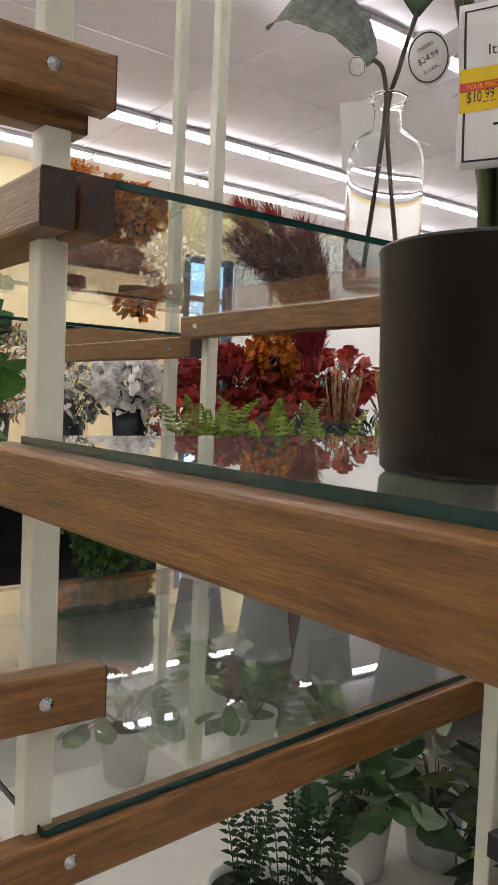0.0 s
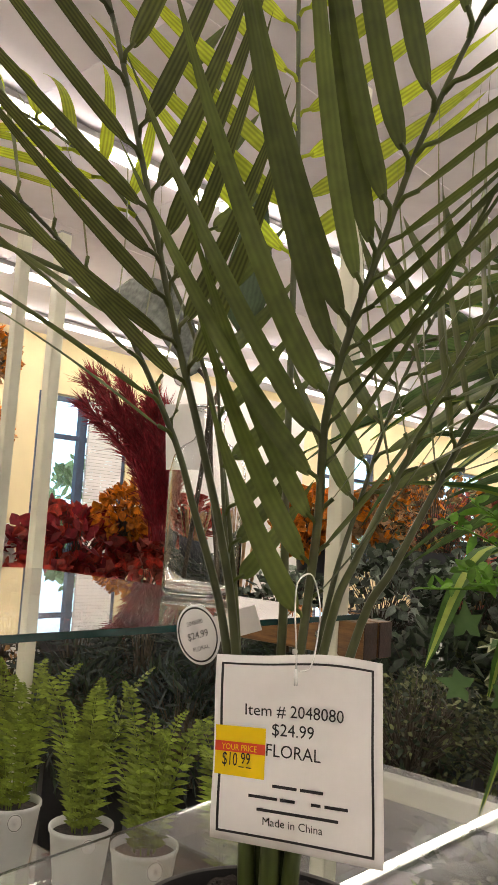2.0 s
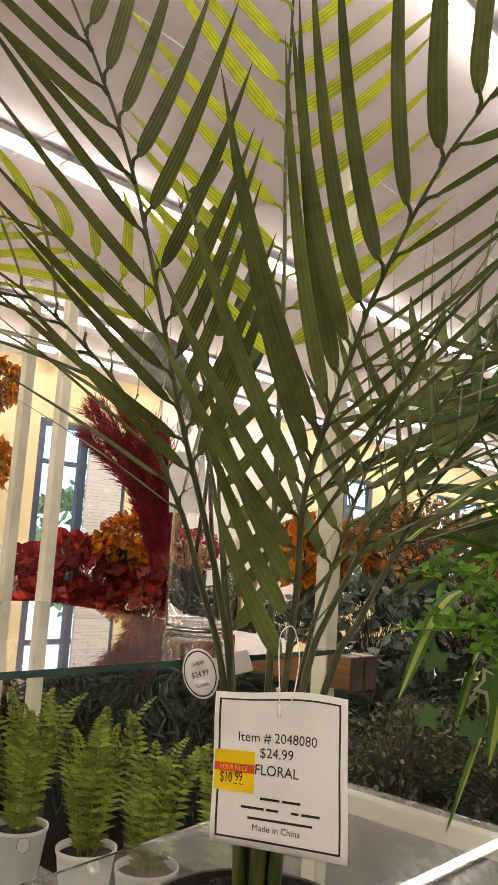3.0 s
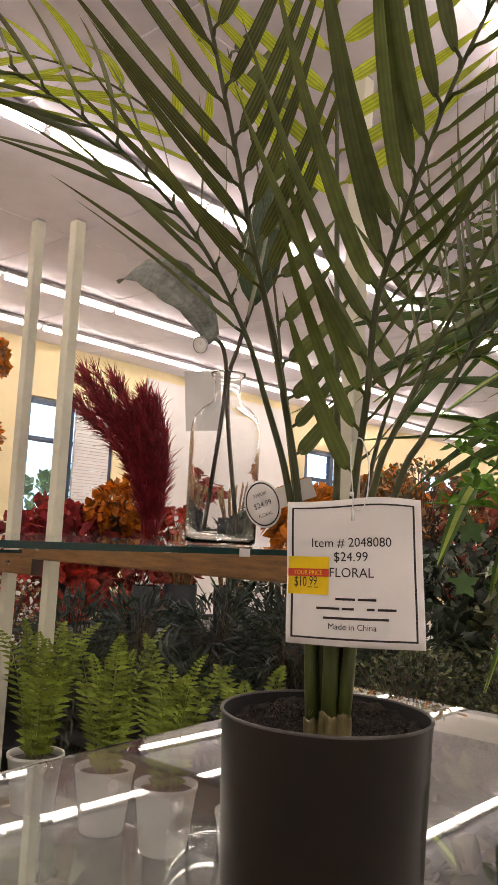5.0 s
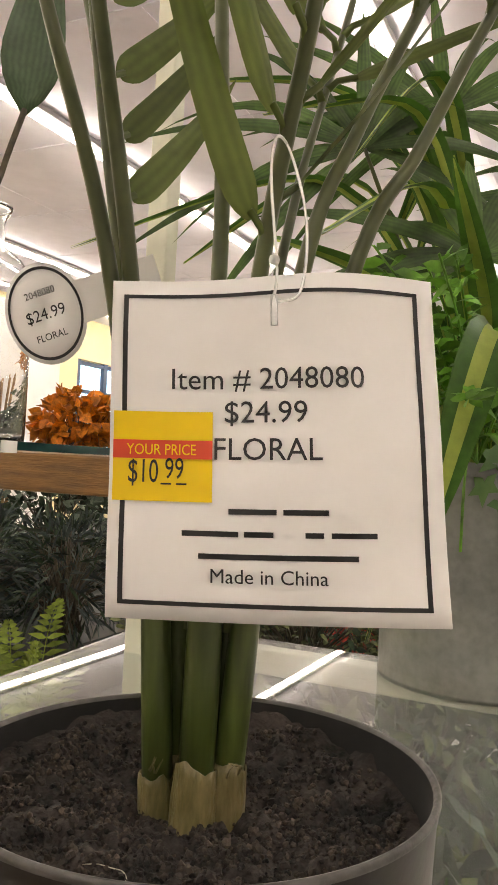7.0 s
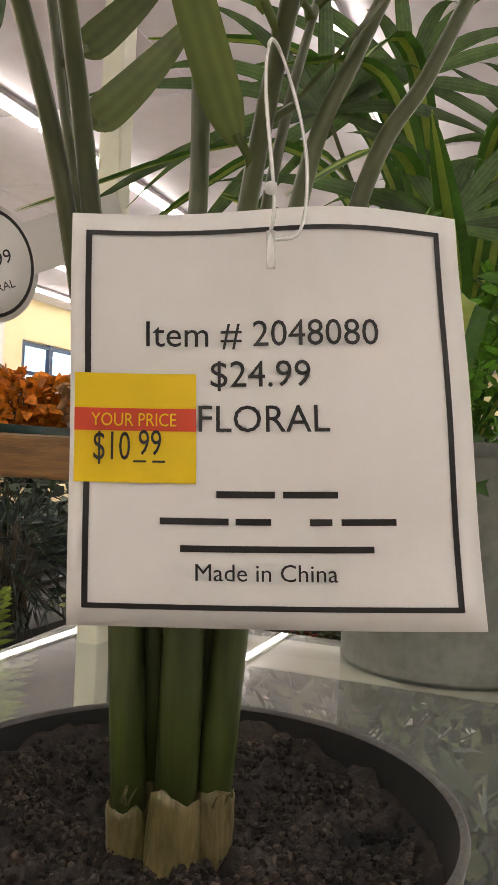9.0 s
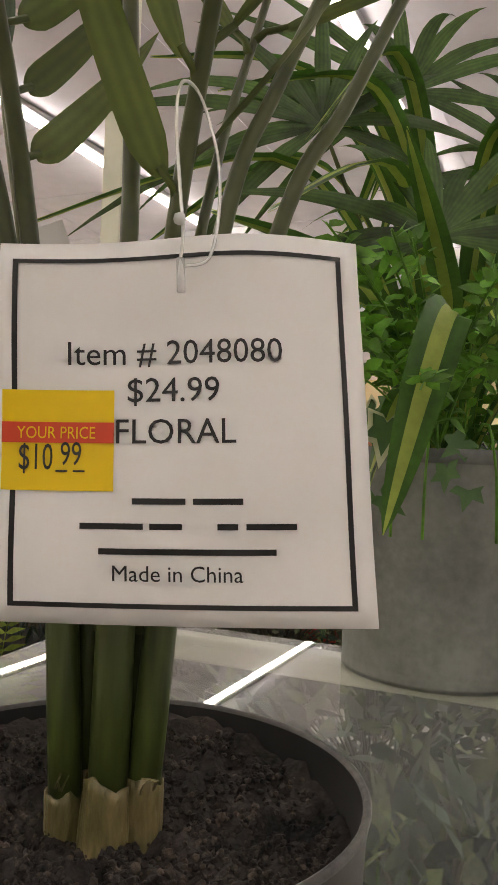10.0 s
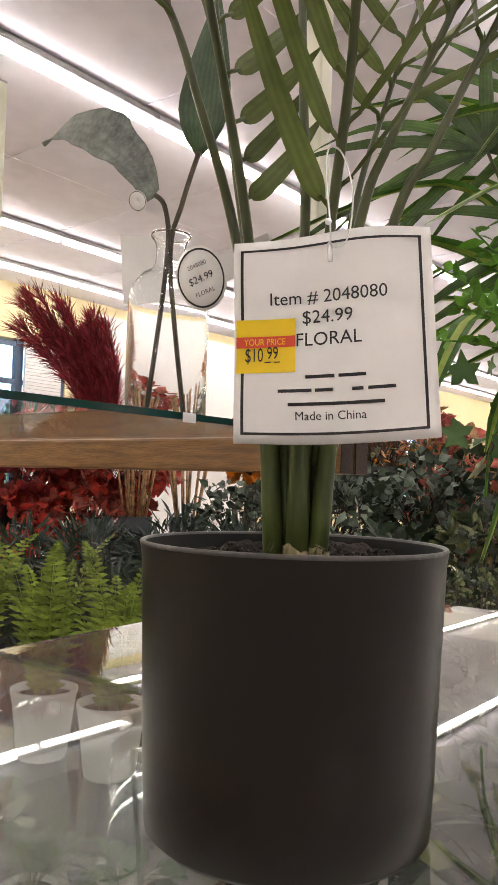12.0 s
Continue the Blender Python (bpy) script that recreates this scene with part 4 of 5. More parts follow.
# ---- ferns in white pots ----
def fern(place, height, seed, fronds=14, dark=False, width=0.029):
    rnd = random.Random(seed)
    c = Vector(place)
    th = thing("potted_fern", c, "bright green artificial fern in a white plastic pot" if not dark else "dark green artificial fern in a white plastic pot", "potted plant", "ferns on the shelf")
    part("pot", Shape().lathe(c, [(0.0001, 0.001), (0.032, 0.001), (0.034, 0.004), (0.045, 0.088), (0.047, 0.09), (0.047, 0.096), (0.0445, 0.096), (0.043, 0.085)], 36), M_WHITEPOT, th)
    part("soil", Shape().lathe(c, [(0.0001, 0.086), (0.02, 0.087), (0.0435, 0.084)], 24), M_SOIL, th)
    for i in range(fronds):
        a = 6.283 * i * 0.381 + rnd.uniform(-0.3, 0.3)
        lean = rnd.uniform(0.18, 0.5) if i % 3 else rnd.uniform(0.03, 0.15)
        h = (height - 0.085) * rnd.uniform(0.62, 1.08)
        out = Vector((math.cos(a), math.sin(a), 0))
        b = c + Vector((0, 0, 0.085)) + out * 0.014
        line = smooth_line([b, b + out * lean * h * 0.2 + Z * h * 0.45, b + out * lean * h * 0.5 + Z * h * 0.82, b + out * lean * h * 0.95 + Z * h * 1.0], 22)
        sh = Shape().tube(line, [0.0011 - 0.0008 * k / 22 for k in range(23)], 4)
        twist = rnd.gauss(0, 0.45)
        side = (V((0.86, -0.5, 0)) * math.cos(twist) + V((0.5, 0.86, 0)) * math.sin(twist)).normalized()
        pairs = max(9, int(h / 0.0098))
        for k in range(pairs):
            u = 0.07 + 0.92 * k / pairs
            j = min(int(u * 22), 21)
            p, t = line[j].lerp(line[j + 1], u * 22 - j), (line[j + 1] - line[j]).normalized()
            L = width * min(1, 0.35 + 2.4 * u) * (1 - max(0, (u - 0.3) / 0.7) ** 1.5) + 0.002
            for sg in (-1, 1):
                d = (side * sg + t * 0.38 + Vector((0, 0, rnd.uniform(-0.12, 0.05)))).normalized()
                sh.blade(p, d, t, L * rnd.uniform(0.9, 1.1), 0.0074, 0.12, 0.15, 3, 0.25)
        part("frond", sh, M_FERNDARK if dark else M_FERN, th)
    return th


for i, (x, y, h) in enumerate(((-0.072, 1.36, 0.30), (0.038, 1.262, 0.30), (0.125, 1.175, 0.295), (0.225, 1.05, 0.285))):
    fern((x, y, LOWER_Z), h, 20 + i)
    if i < 3:
        round_tag(Vector((x + 0.012, y - 0.050, LOWER_Z + 0.080)), (0.97, 0.2, 0.1), (-0.1, -0.05, 1), 0.0115, 0.0135, "small round white price tag on a fern pot")

# ---- galvanised bucket with mixed greenery ----
BUCKET = Vector((0.527, 0.702, SHELF_Z))
bucket = thing("zinc_bucket", BUCKET, "tall dull galvanised metal bucket holding greenery", "bucket")
part("body", Shape().lathe(BUCKET, [(0.0001, 0.003), (0.080, 0.003), (0.0825, 0.0), (0.0832, 0.004), (0.0822, 0.009), (0.0825, 0.011), (0.085, 0.168), (0.0855, 0.17)], 64), M_ZINC, bucket)
part("rim", Shape().lathe(BUCKET, [(0.0855, 0.169), (0.088, 0.172), (0.0885, 0.176), (0.087, 0.180), (0.084, 0.180), (0.0825, 0.176), (0.082, 0.10)], 64), M_ZINC, bucket)
part("moss", Shape().lathe(BUCKET, [(0.0001, 0.165), (0.05, 0.160), (0.0825, 0.15)], 32), M_SOIL, bucket)
TOP = BUCKET + Vector((0, 0, 0.165))


def strap(sh, stripe, pts, width, lean):
    """A long arching strap leaf through points, with a paler stripe along its middle."""
    line = smooth_line(pts, 18)
    for s, w, lift in ((sh, width, 0.0), (stripe, width * 0.34, 0.0009)):
        k = len(s.v)
        for i, p in enumerate(line):
            t = (line[min(i + 1, 18)] - line[max(i - 1, 0)]).normalized()
            side = t.cross(Vector(lean)).normalized()
            n = side.cross(t).normalized()
            u = i / 18
            ww = w / 2 * min(1, 0.45 + 1.6 * u) * (1 - max(0, (u - 0.55) / 0.45) ** 2.2) + 0.0003
            for f in (-1, 0, 1):
                s.v.append(p + side * f * ww + n * (lift + 0.22 * abs(f) * ww))
                if s is stripe:
                    s.v[-1] = s.v[-1] + n * 0.0002
        for i in range(18):
            for j in range(2):
                q = k + 3 * i + j
                s.face((q, q + 1, q + 4, q + 3))
    if stripe is not sh:  # the same stripe on the underside
        k = len(stripe.v)
        for i, p in enumerate(line):
            t = (line[min(i + 1, 18)] - line[max(i - 1, 0)]).normalized()
            side = t.cross(Vector(lean)).normalized()
            n = side.cross(t).normalized()
            u = i / 18
            ww = width * 0.17 * min(1, 0.45 + 1.6 * u) * (1 - max(0, (u - 0.55) / 0.45) ** 2.2) + 0.0003
            for f in (-1, 0, 1):
                stripe.v.append(p + side * f * ww - n * 0.0009 + n * 0.22 * abs(f) * ww)
        for i in range(18):
            for j in range(2):
                q = k + 3 * i + j
                stripe.face((q, q + 1, q + 4, q + 3))


spider = thing("spider_plant", TOP, "artificial spider plant with arching striped leaves in the bucket", "plant")
rnd = random.Random(31)
arcs = [  # (tip, high point) of the leaves that reach over to the palm
    ((0.262, 0.560, 1.345), (0.335, 0.625, 1.425)),
    ((0.305, 0.560, 1.245), (0.375, 0.59, 1.372)),
    ((0.325, 0.590, 1.320), (0.365, 0.61, 1.395)),
    ((0.245, 0.600, 1.475), (0.35, 0.64, 1.475)),
    ((0.300, 0.500, 1.500), (0.40, 0.58, 1.46)),
]
a, b = Shape(), Shape()
strap(a, b, [(0.43, 0.60, 1.41), (0.365, 0.535, 1.425), (0.343, 0.528, 1.385), (0.334, 0.548, 1.300)], 0.026, (-0.5, -0.8, 0.25))
leaf = part("leaf", a, M_GRASS, spider)
part("stripe", b, M_STRIPE, leaf)
for tip, high in arcs:
    a, b = Shape(), Shape()
    strap(a, b, [TOP + Vector((-0.01, 0, -0.01)), TOP.lerp(Vector(high), 0.55) + Vector((0, 0, 0.03)), high, tip], 0.020, (0.4, 0.3, 1))
    leaf = part("leaf", a, M_GRASS, spider)
    part("stripe", b, M_STRIPE, leaf)
for i in range(44):
    ang = rnd.uniform(0, 6.283)
    up, out = rnd.uniform(0.10, 0.36), rnd.uniform(0.06, 0.30)
    d = Vector((math.cos(ang), math.sin(ang), 0))
    if d.dot(Vector((-0.6, -0.8, 0))) > 0.5 and up < 0.2:
        out *= 0.55
    a, b = Shape(), Shape()
    hi = TOP + d * out * 0.6 + Vector((0, 0, up))
    strap(a, b, [TOP + d * 0.015, TOP + d * out * 0.25 + Vector((0, 0, up * 0.65)), hi, TOP + d * out * 1.25 + Vector((0, 0, up * rnd.uniform(0.5, 1.05)))], rnd.uniform(0.013, 0.021), (0.2, 0.1, 1))
    leaf = part("leaf", a, M_GRASS, spider)
    part("stripe", b, M_STRIPE, leaf)

sprigs = thing("leafy_sprigs", TOP, "bright green small-leaved filler sprigs in the bucket", "plant")
for i in range(46):
    ang, r = rnd.uniform(0, 6.283), rnd.uniform(0.03, 0.13)
    h = rnd.uniform(0.03, 0.16)
    p0, p1 = TOP + Vector((math.cos(ang), math.sin(ang), 0)) * r * 0.3, TOP + Vector((math.cos(ang) * r, math.sin(ang) * r, h))
    if i < 20:  # those that lean over the rim towards the aisle
        p0 = Vector((0.42, 0.60, 1.35))
        p1 = Vector((0.30 + rnd.uniform(-0.03, 0.09), 0.52 + rnd.uniform(-0.03, 0.07), 1.375 + rnd.uniform(0, 0.09)))
    line = smooth_line([p0, p0.lerp(p1, 0.5) + Vector((0, 0, 0.02)), p1], 10)
    sh = Shape().tube(line, 0.0008, 4)
    for k in range(26):
        u = 0.2 + 0.8 * k / 26
        j = min(int(u * 10), 9)
        p = line[j].lerp(line[j + 1], u * 10 - j)
        d = Vector((rnd.gauss(0, 1), rnd.gauss(0, 1), rnd.gauss(0.5, 0.6))).normalized()
        sh.blade(p, d, d.cross(Vector((rnd.gauss(0, 1), rnd.gauss(0, 1), 1))), rnd.uniform(0.010, 0.019), 0.0075, 0.1, 0.2, 3, 0.45)
    part("sprig", sh, M_SPRIG, sprigs)

ivy = thing("ivy", TOP, "trailing variegated ivy over the bucket's rim", "plant")


def ivy_leaf(at, normal, size, point, cream):
    """A five-pointed ivy leaf, with a cream border where it is variegated."""
    n, p = Vector(normal).normalized(), Vector(point)
    p = (p - n * p.dot(n)).normalized()
    s = n.cross(p)
    out = [(0, 1.0), (0.22, 0.42), (0.62, 0.42), (0.40, 0.02), (0.48, -0.38), (0.12, -0.30), (0, -0.12), (-0.12, -0.30), (-0.48, -0.38), (-0.40, 0.02), (-0.62, 0.42), (-0.22, 0.42)]
    made = None
    for k, lift, mat in ((1.0, 0.0, M_CREAMLEAF if cream else M_IVY), (0.72, 0.0007, M_IVY)):
        if k < 1 and not cream:
            break
        sh = Shape()
        sh.v.append(Vector(at) + n * (lift - 0.06 * size))
        for x, y in out:
            sh.v.append(Vector(at) + s * (x * size * k) + p * (y * size * k) + n * (lift + 0.05 * size * math.sin(5 * x)))
        for i in range(12):
            sh.face((0, 1 + i, 1 + (i + 1) % 12))
        ob = part("leaf", sh, mat, ivy) if made is None else part("leaf_middle", sh, mat, made)
        made = made or ob


ivy_leaf((0.300, 0.578, 1.372), (-0.4, -0.9, 0.2), 0.020, (-0.1, 0, 1), False)
ivy_leaf((0.295, 0.572, 1.330), (-0.3, -0.9, 0.3), 0.019, (-0.8, 0, 0.3), False)
ivy_leaf((0.345, 0.562, 1.360), (-0.5, -0.8, 0.3), 0.026, (-0.2, 0, -1), True)
ivy_leaf((0.330, 0.570, 1.325), (-0.4, -0.9, 0.1), 0.021, (0.1, 0, -1), False)
for i in range(34):
    ang = rnd.uniform(2.4, 5.6)
    d = Vector((math.cos(ang), math.sin(ang), 0))
    at = BUCKET + d * rnd.uniform(0.075, 0.125) + Vector((0, 0, rnd.uniform(0.125, 0.235)))
    ivy_leaf(at, d + Vector((rnd.gauss(0, 0.4), rnd.gauss(0, 0.4), rnd.uniform(0, 0.8))), rnd.uniform(0.014, 0.025), (rnd.gauss(0, 0.6), rnd.gauss(0, 0.6), -0.8), i % 3 == 0)
for i in range(7):
    ang = rnd.uniform(2.6, 5.4)
    d = Vector((math.cos(ang), math.sin(ang), 0))
    part("vine", Shape().tube(smooth_line([TOP + d * 0.03, TOP + d * 0.085 + Vector((0, 0, 0.035)), TOP + d * 0.11 + Vector((0, 0, 0.0)), TOP + d * 0.115 + Vector((0, 0, -0.05))], 10), 0.0011, 5), M_SPRIG, ivy)

# broad dark palm leaves rising behind the bucket
M_FAN = leaf_material("fan_palm_leaf", (0.062, 0.120, 0.026), 0.5, 0.25, 0.3, 0.2, 24)
fan = thing("fan_palm", BUCKET + Vector((0.02, 0.02, 0.15)), "dark green artificial fan palm leaves in the bucket", "plant")
for i, (cx, cy, cz, nd) in enumerate(((0.44, 0.63, 1.50, (-0.5, -0.8, 0.2)), (0.50, 0.74, 1.66, (-0.5, -0.8, 0.1)), (0.62, 0.68, 1.60, (-0.6, -0.7, 0.2)),
                                         (0.40, 0.72, 1.60, (-0.4, -0.9, 0.2)))):
    hub = Vector((cx, cy, cz))
    st = part("stem", Shape().tube(smooth_line([BUCKET + Vector((0.01 * i - 0.02, 0.01, 0.14)), (BUCKET + hub) / 2 + Vector((0.02, 0.02, 0.08)), hub], 10), [0.0035 - 0.0002 * k for k in range(11)], 7), M_RACHIS, fan)
    n = Vector(nd).normalized()
    up = (hub - BUCKET).normalized()
    up = (up - n * up.dot(n)).normalized()
    s = n.cross(up)
    for k in range(13):
        a = radians(-105 + 210 * k / 12 + rnd.uniform(-5, 5))
        d = (up * math.cos(a) + s * math.sin(a) + n * rnd.uniform(-0.05, 0.2)).normalized()
        part("leaflet", Shape().blade(hub, d, n.cross(d), rnd.uniform(0.13, 0.21), 0.0135, rnd.uniform(0.15, 0.7), 0.3, 9, 0.35, 0, 0, 0.15), M_FAN, st)

# ---- plants on the bottom board and on the fern shelf ----
def round_plant(place, size, seed, label, mats, pot_r=0.047):
    c = Vector(place)
    th = thing("potted_plant", c, label, "potted plant", "plants in white pots")
    part("pot", Shape().lathe(c, [(0.0001, 0.001), (pot_r * 0.72, 0.001), (pot_r * 0.76, 0.004), (pot_r * 0.97, 0.09), (pot_r, 0.092), (pot_r, 0.098), (pot_r * 0.95, 0.098), (pot_r * 0.92, 0.085)], 36), M_WHITEPOT, th)
    part("soil", Shape().lathe(c, [(0.0001, 0.088), (pot_r * 0.93, 0.086)], 24), M_SOIL, th)
    r = random.Random(seed)
    tw = Shape()
    for i in range(26):
        a, e = r.uniform(0, 6.283), r.uniform(0.15, 1.2)
        d = Vector((math.cos(a) * math.cos(e), math.sin(a) * math.cos(e), math.sin(e)))
        p = c + Vector((0, 0, 0.09)) + d * size * r.uniform(0.5, 1.0)
        tw.tube([c + Vector((0, 0, 0.085)), (c + p) / 2 + Vector((0, 0, 0.07)), p], 0.001, 4)
        part("leaf", Shape().blade(p, (d + Vector((0, 0, -0.3))).normalized(), d.cross(Vector((r.gauss(0, 1), r.gauss(0, 1), 1))), 0.050, 0.050, 0.2, 0.2, 9, 0.5, 0, 0, 0.45, 2.8), mats[i % len(mats)], th)
    tagged(part("stem_mass", tw, M_RACHIS, th), kind="stuff")
    return th


M_PILEA = leaf_material("round_leaf", (0.06, 0.12, 0.045), 0.4, 0.25, 0.2)
M_PALE = leaf_material("pale_leaf", (0.30, 0.36, 0.24), 0.5, 0.2, 0.25)
for i, (x, y, s) in enumerate(((0.030, 1.44, 0.085), (-0.060, 1.66, 0.08), (0.185, 1.12, 0.075), (0.300, 1.16, 0.10), (0.17, 1.36, 0.08), (-0.19, 1.36, 0.08))):
    round_plant((x, y, 0.5305), s, 40 + i, "dark round-leaved artificial plant in a white plastic pot" if i % 2 == 0 else "pale and dark leaved plant in a white plastic pot", [M_PILEA] if i % 2 == 0 else [M_PILEA, M_PALE])
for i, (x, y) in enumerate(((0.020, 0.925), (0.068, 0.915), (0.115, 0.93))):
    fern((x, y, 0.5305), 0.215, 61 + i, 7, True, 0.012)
bush("boxwood_ball", (-0.225, 1.370, LOWER_Z + 0.082), (0.078, 0.078, 0.078), 1300, 0.016, 0.012, [M_IVY, M_GRASS], "small dark green boxwood ball on the shelf", "plant", 51)
bush("broad_leaf_plant", (-0.45, 1.22, 1.24), (0.08, 0.08, 0.13), 70, 0.06, 0.045, [M_IVY, M_GRASS], "light green broad-leaved artificial plant", "plant", 52, M_TWIG)

# ---- flower racks across the aisle ----
M_BURG = leaf_material("burgundy_plume", (0.27, 0.018, 0.028), 0.7, 0.25, 0.2, island=True)
M_MAPLE = leaf_material("red_maple", (0.44, 0.04, 0.025), 0.6, 0.35, 0.25, island=True)
M_PINK = leaf_material("coral_petal", (0.50, 0.13, 0.10), 0.65, 0.25, 0.3, island=True)
M_ORANGE = leaf_material("orange_petal", (0.62, 0.20, 0.01), 0.6, 0.3, 0.3, island=True)
M_WHITEPETAL = leaf_material("white_petal", (0.86, 0.84, 0.82), 0.6, 0.08, 0.3, island=True)
M_TAN = leaf_material("tan_leaf", (0.42, 0.25, 0.12), 0.65, 0.3, 0.25, island=True)
M_SPRUCE = leaf_material("grey_spruce", (0.055, 0.075, 0.07), 0.6, 0.35, 0.15, island=True)
M_EUCA = leaf_material("eucalyptus", (0.16, 0.20, 0.16), 0.55, 0.3, 0.2, island=True)
M_OLIVE = leaf_material("olive_leaf", (0.13, 0.15, 0.06), 0.55, 0.35, 0.2, island=True)
M_DEEP = leaf_material("deep_green", (0.025, 0.045, 0.02), 0.55, 0.35, 0.15, island=True)
M_NAVY = material("dark_bucket", (0.012, 0.016, 0.022), 0.5, 0, 0.2, 10)


def bunch(name, place, radii, count, ln, wd, mats, label, seed, holder=0.0, **kw):
    """A bunch of artificial stems; holder: height of the dark bucket that it stands in."""
    th = bush(name, place, radii, count, ln, wd, mats, label, "flowers", seed, M_TWIG, "flower bunches", **kw)
    if holder:
        b = Vector(place) - Vector((0, 0, radii[2] * 0.8))
        part("bucket", Shape().lathe(b - Vector((0, 0, holder)), [(0.0001, 0), (0.09, 0), (0.11, holder), (0.105, holder), (0.1, holder * 0.8)], 20), M_NAVY, th)
        part("stem_bundle", Shape().tube([b - Vector((0, 0, holder * 0.9)), b + Vector((0, 0, radii[2] * 0.4))], [0.03, 0.05], 8), M_TWIG, th)
    return th


# black tiered stands
def stand(n0, n1, s0, s1, top, label):
    st = thing("flower_stand", H((n0 + n1) / 2, (s0 + s1) / 2, 0), label, "flower stand", "flower stands")
    levels = 3
    for i in range(levels):
        z = top - i * 0.42
        slab("tier", n0 - 0.12 * i, n1, s0, s1, z - 0.025, z, M_BLACK, "", "", st)
    slab("back_panel", n1, n1 + 0.03, s0, s1, 0.0, top + 0.02, M_BLACK, "", "", st)
    for s in (s0 + 0.03, (s0 + s1) / 2, s1 - 0.03):
        slab("upright", n0 + 0.02, n0 + 0.06, s - 0.02, s + 0.02, 0, top - 0.025, M_BLACK, "", "", st)
    return st


stand(3.3, 3.9, -1.0, 7.0, 0.80, "black tiered flower stand full of artificial bunches")
stand(1.75, 2.2, 1.55, 7.0, 0.72, "low black stand with rows of greenery")
bunch("maple_bunch", (-0.10, 4.55, 1.30), (0.33, 0.3, 0.20), 560, 0.09, 0.075, [M_MAPLE, M_MAPLE, M_BURG], "deep red maple leaf and poinsettia bunch", 101, 0.28)
bunch("poinsettia_bunch", (-0.20, 4.40, 1.06), (0.30, 0.25, 0.17), 380, 0.10, 0.06, [M_MAPLE], "bright red poinsettia bunch in a dark bucket", 102, 0.2)
bunch("hydrangea_bunch", (0.28, 4.50, 1.08), (0.36, 0.28, 0.20), 620, 0.07, 0.065, [M_PINK, M_PINK, M_MAPLE], "coral pink hydrangea bunch in a dark bucket", 103, 0.2)
bunch("hydrangea_bunch", (0.15, 4.36, 1.50), (0.17, 0.16, 0.14), 420, 0.05, 0.045, [M_ORANGE], "orange hydrangea bunch among red leaves", 104)
bunch("hydrangea_bunch", (0.45, 4.55, 1.36), (0.3, 0.25, 0.14), 420, 0.07, 0.06, [M_PINK, M_MAPLE], "dusty coral hydrangea bunch", 105)
# burgundy plumes
def pampas(foot, reach, top, mat, label, seed, count=30, hairs=420):
    """A bunch of feathery plumes from a dark bucket; reach: the tips' span in x, top: (x, z) of the highest."""
    rnd = random.Random(seed)
    f = Vector(foot)
    th = thing("pampas_bunch", f, label, "flowers")
    for i in range(count):
        tip = Vector((rnd.uniform(*reach), f.y + rnd.uniform(-0.15, 0.15), 0))
        tip.z = top[1] - abs(tip.x - top[0]) * 0.55 - rnd.uniform(0, 0.24)
        b = Vector((f.x + rnd.uniform(-0.04, 0.04), f.y, f.z + 0.55))
        line = smooth_line([b, b.lerp(tip, 0.5) + Vector((0.05, 0, 0.05)), tip], 16)
        sh = Shape().tube(line, 0.004, 4)
        for k in range(hairs):
            u = 0.12 + 0.88 * rnd.random()
            j = min(int(u * 16), 15)
            p, t = line[j].lerp(line[j + 1], u * 16 - j), (line[j + 1] - line[j]).normalized()
            d = (t * 1.7 + Vector((rnd.gauss(0, 0.5), rnd.gauss(0, 0.5), rnd.gauss(0, 0.5)))).normalized()
            sh.blade(p, d, d.cross(Vector((rnd.gauss(0, 1), rnd.gauss(0, 1), rnd.gauss(0, 1)))), rnd.uniform(0.06, 0.13), 0.0048, 0.1, 0.1, 2, 0.4)
        part("plume", sh, mat, th)
    part("bucket", Shape().lathe(f, [(0.0001, 0), (0.06, 0), (0.07, 0.3), (0.065, 0.3)], 20), M_NAVY, th, "dark bucket")
    return th


pampas((0.30, 4.0, 0.80), (-0.12, 0.30), (0.0, 2.20), M_BURG, "tall feathery burgundy pampas grass bunch", 77, 34)
rnd = random.Random(79)
# orange garlands hung in front of the wall
for i, (x, y, z, r) in enumerate(((-1.55, 6.70, 2.88, 0.26), (-1.20, 6.68, 2.76, 0.22), (-0.93, 6.66, 2.72, 0.20), (-1.50, 6.66, 2.33, 0.24), (-1.15, 6.66, 2.28, 0.24), (-0.95, 6.62, 2.05, 0.2))):
    bunch("autumn_wreath", (x, y, z), (r, 0.12, r), 420, 0.075, 0.055, [M_ORANGE, M_TAN, M_ORANGE], "round orange and amber autumn leaf wreath", 120 + i)
bunch("white_flower_bunch", (-0.66, 4.50, 1.28), (0.20, 0.2, 0.19), 520, 0.07, 0.06, [M_WHITEPETAL], "white artificial flower bunch", 130, 0.25)
bunch("silver_bunch", (-1.05, 4.6, 1.26), (0.24, 0.25, 0.24), 460, 0.07, 0.035, [M_WHITEPETAL, M_EUCA], "silver grey glittering leaf bunch", 131, 0.25)
bunch("silver_bunch", (-1.6, 5.0, 1.3), (0.32, 0.25, 0.3), 420, 0.07, 0.035, [M_WHITEPETAL, M_EUCA, M_TAN], "silver grey glittering leaf bunch", 132, 0.25)
bunch("dried_flower_bunch", (-0.32, 3.55, 0.95), (0.16, 0.14, 0.22), 520, 0.025, 0.02, [M_TAN, M_WHITEPETAL], "beige dried flower bunch", 133)
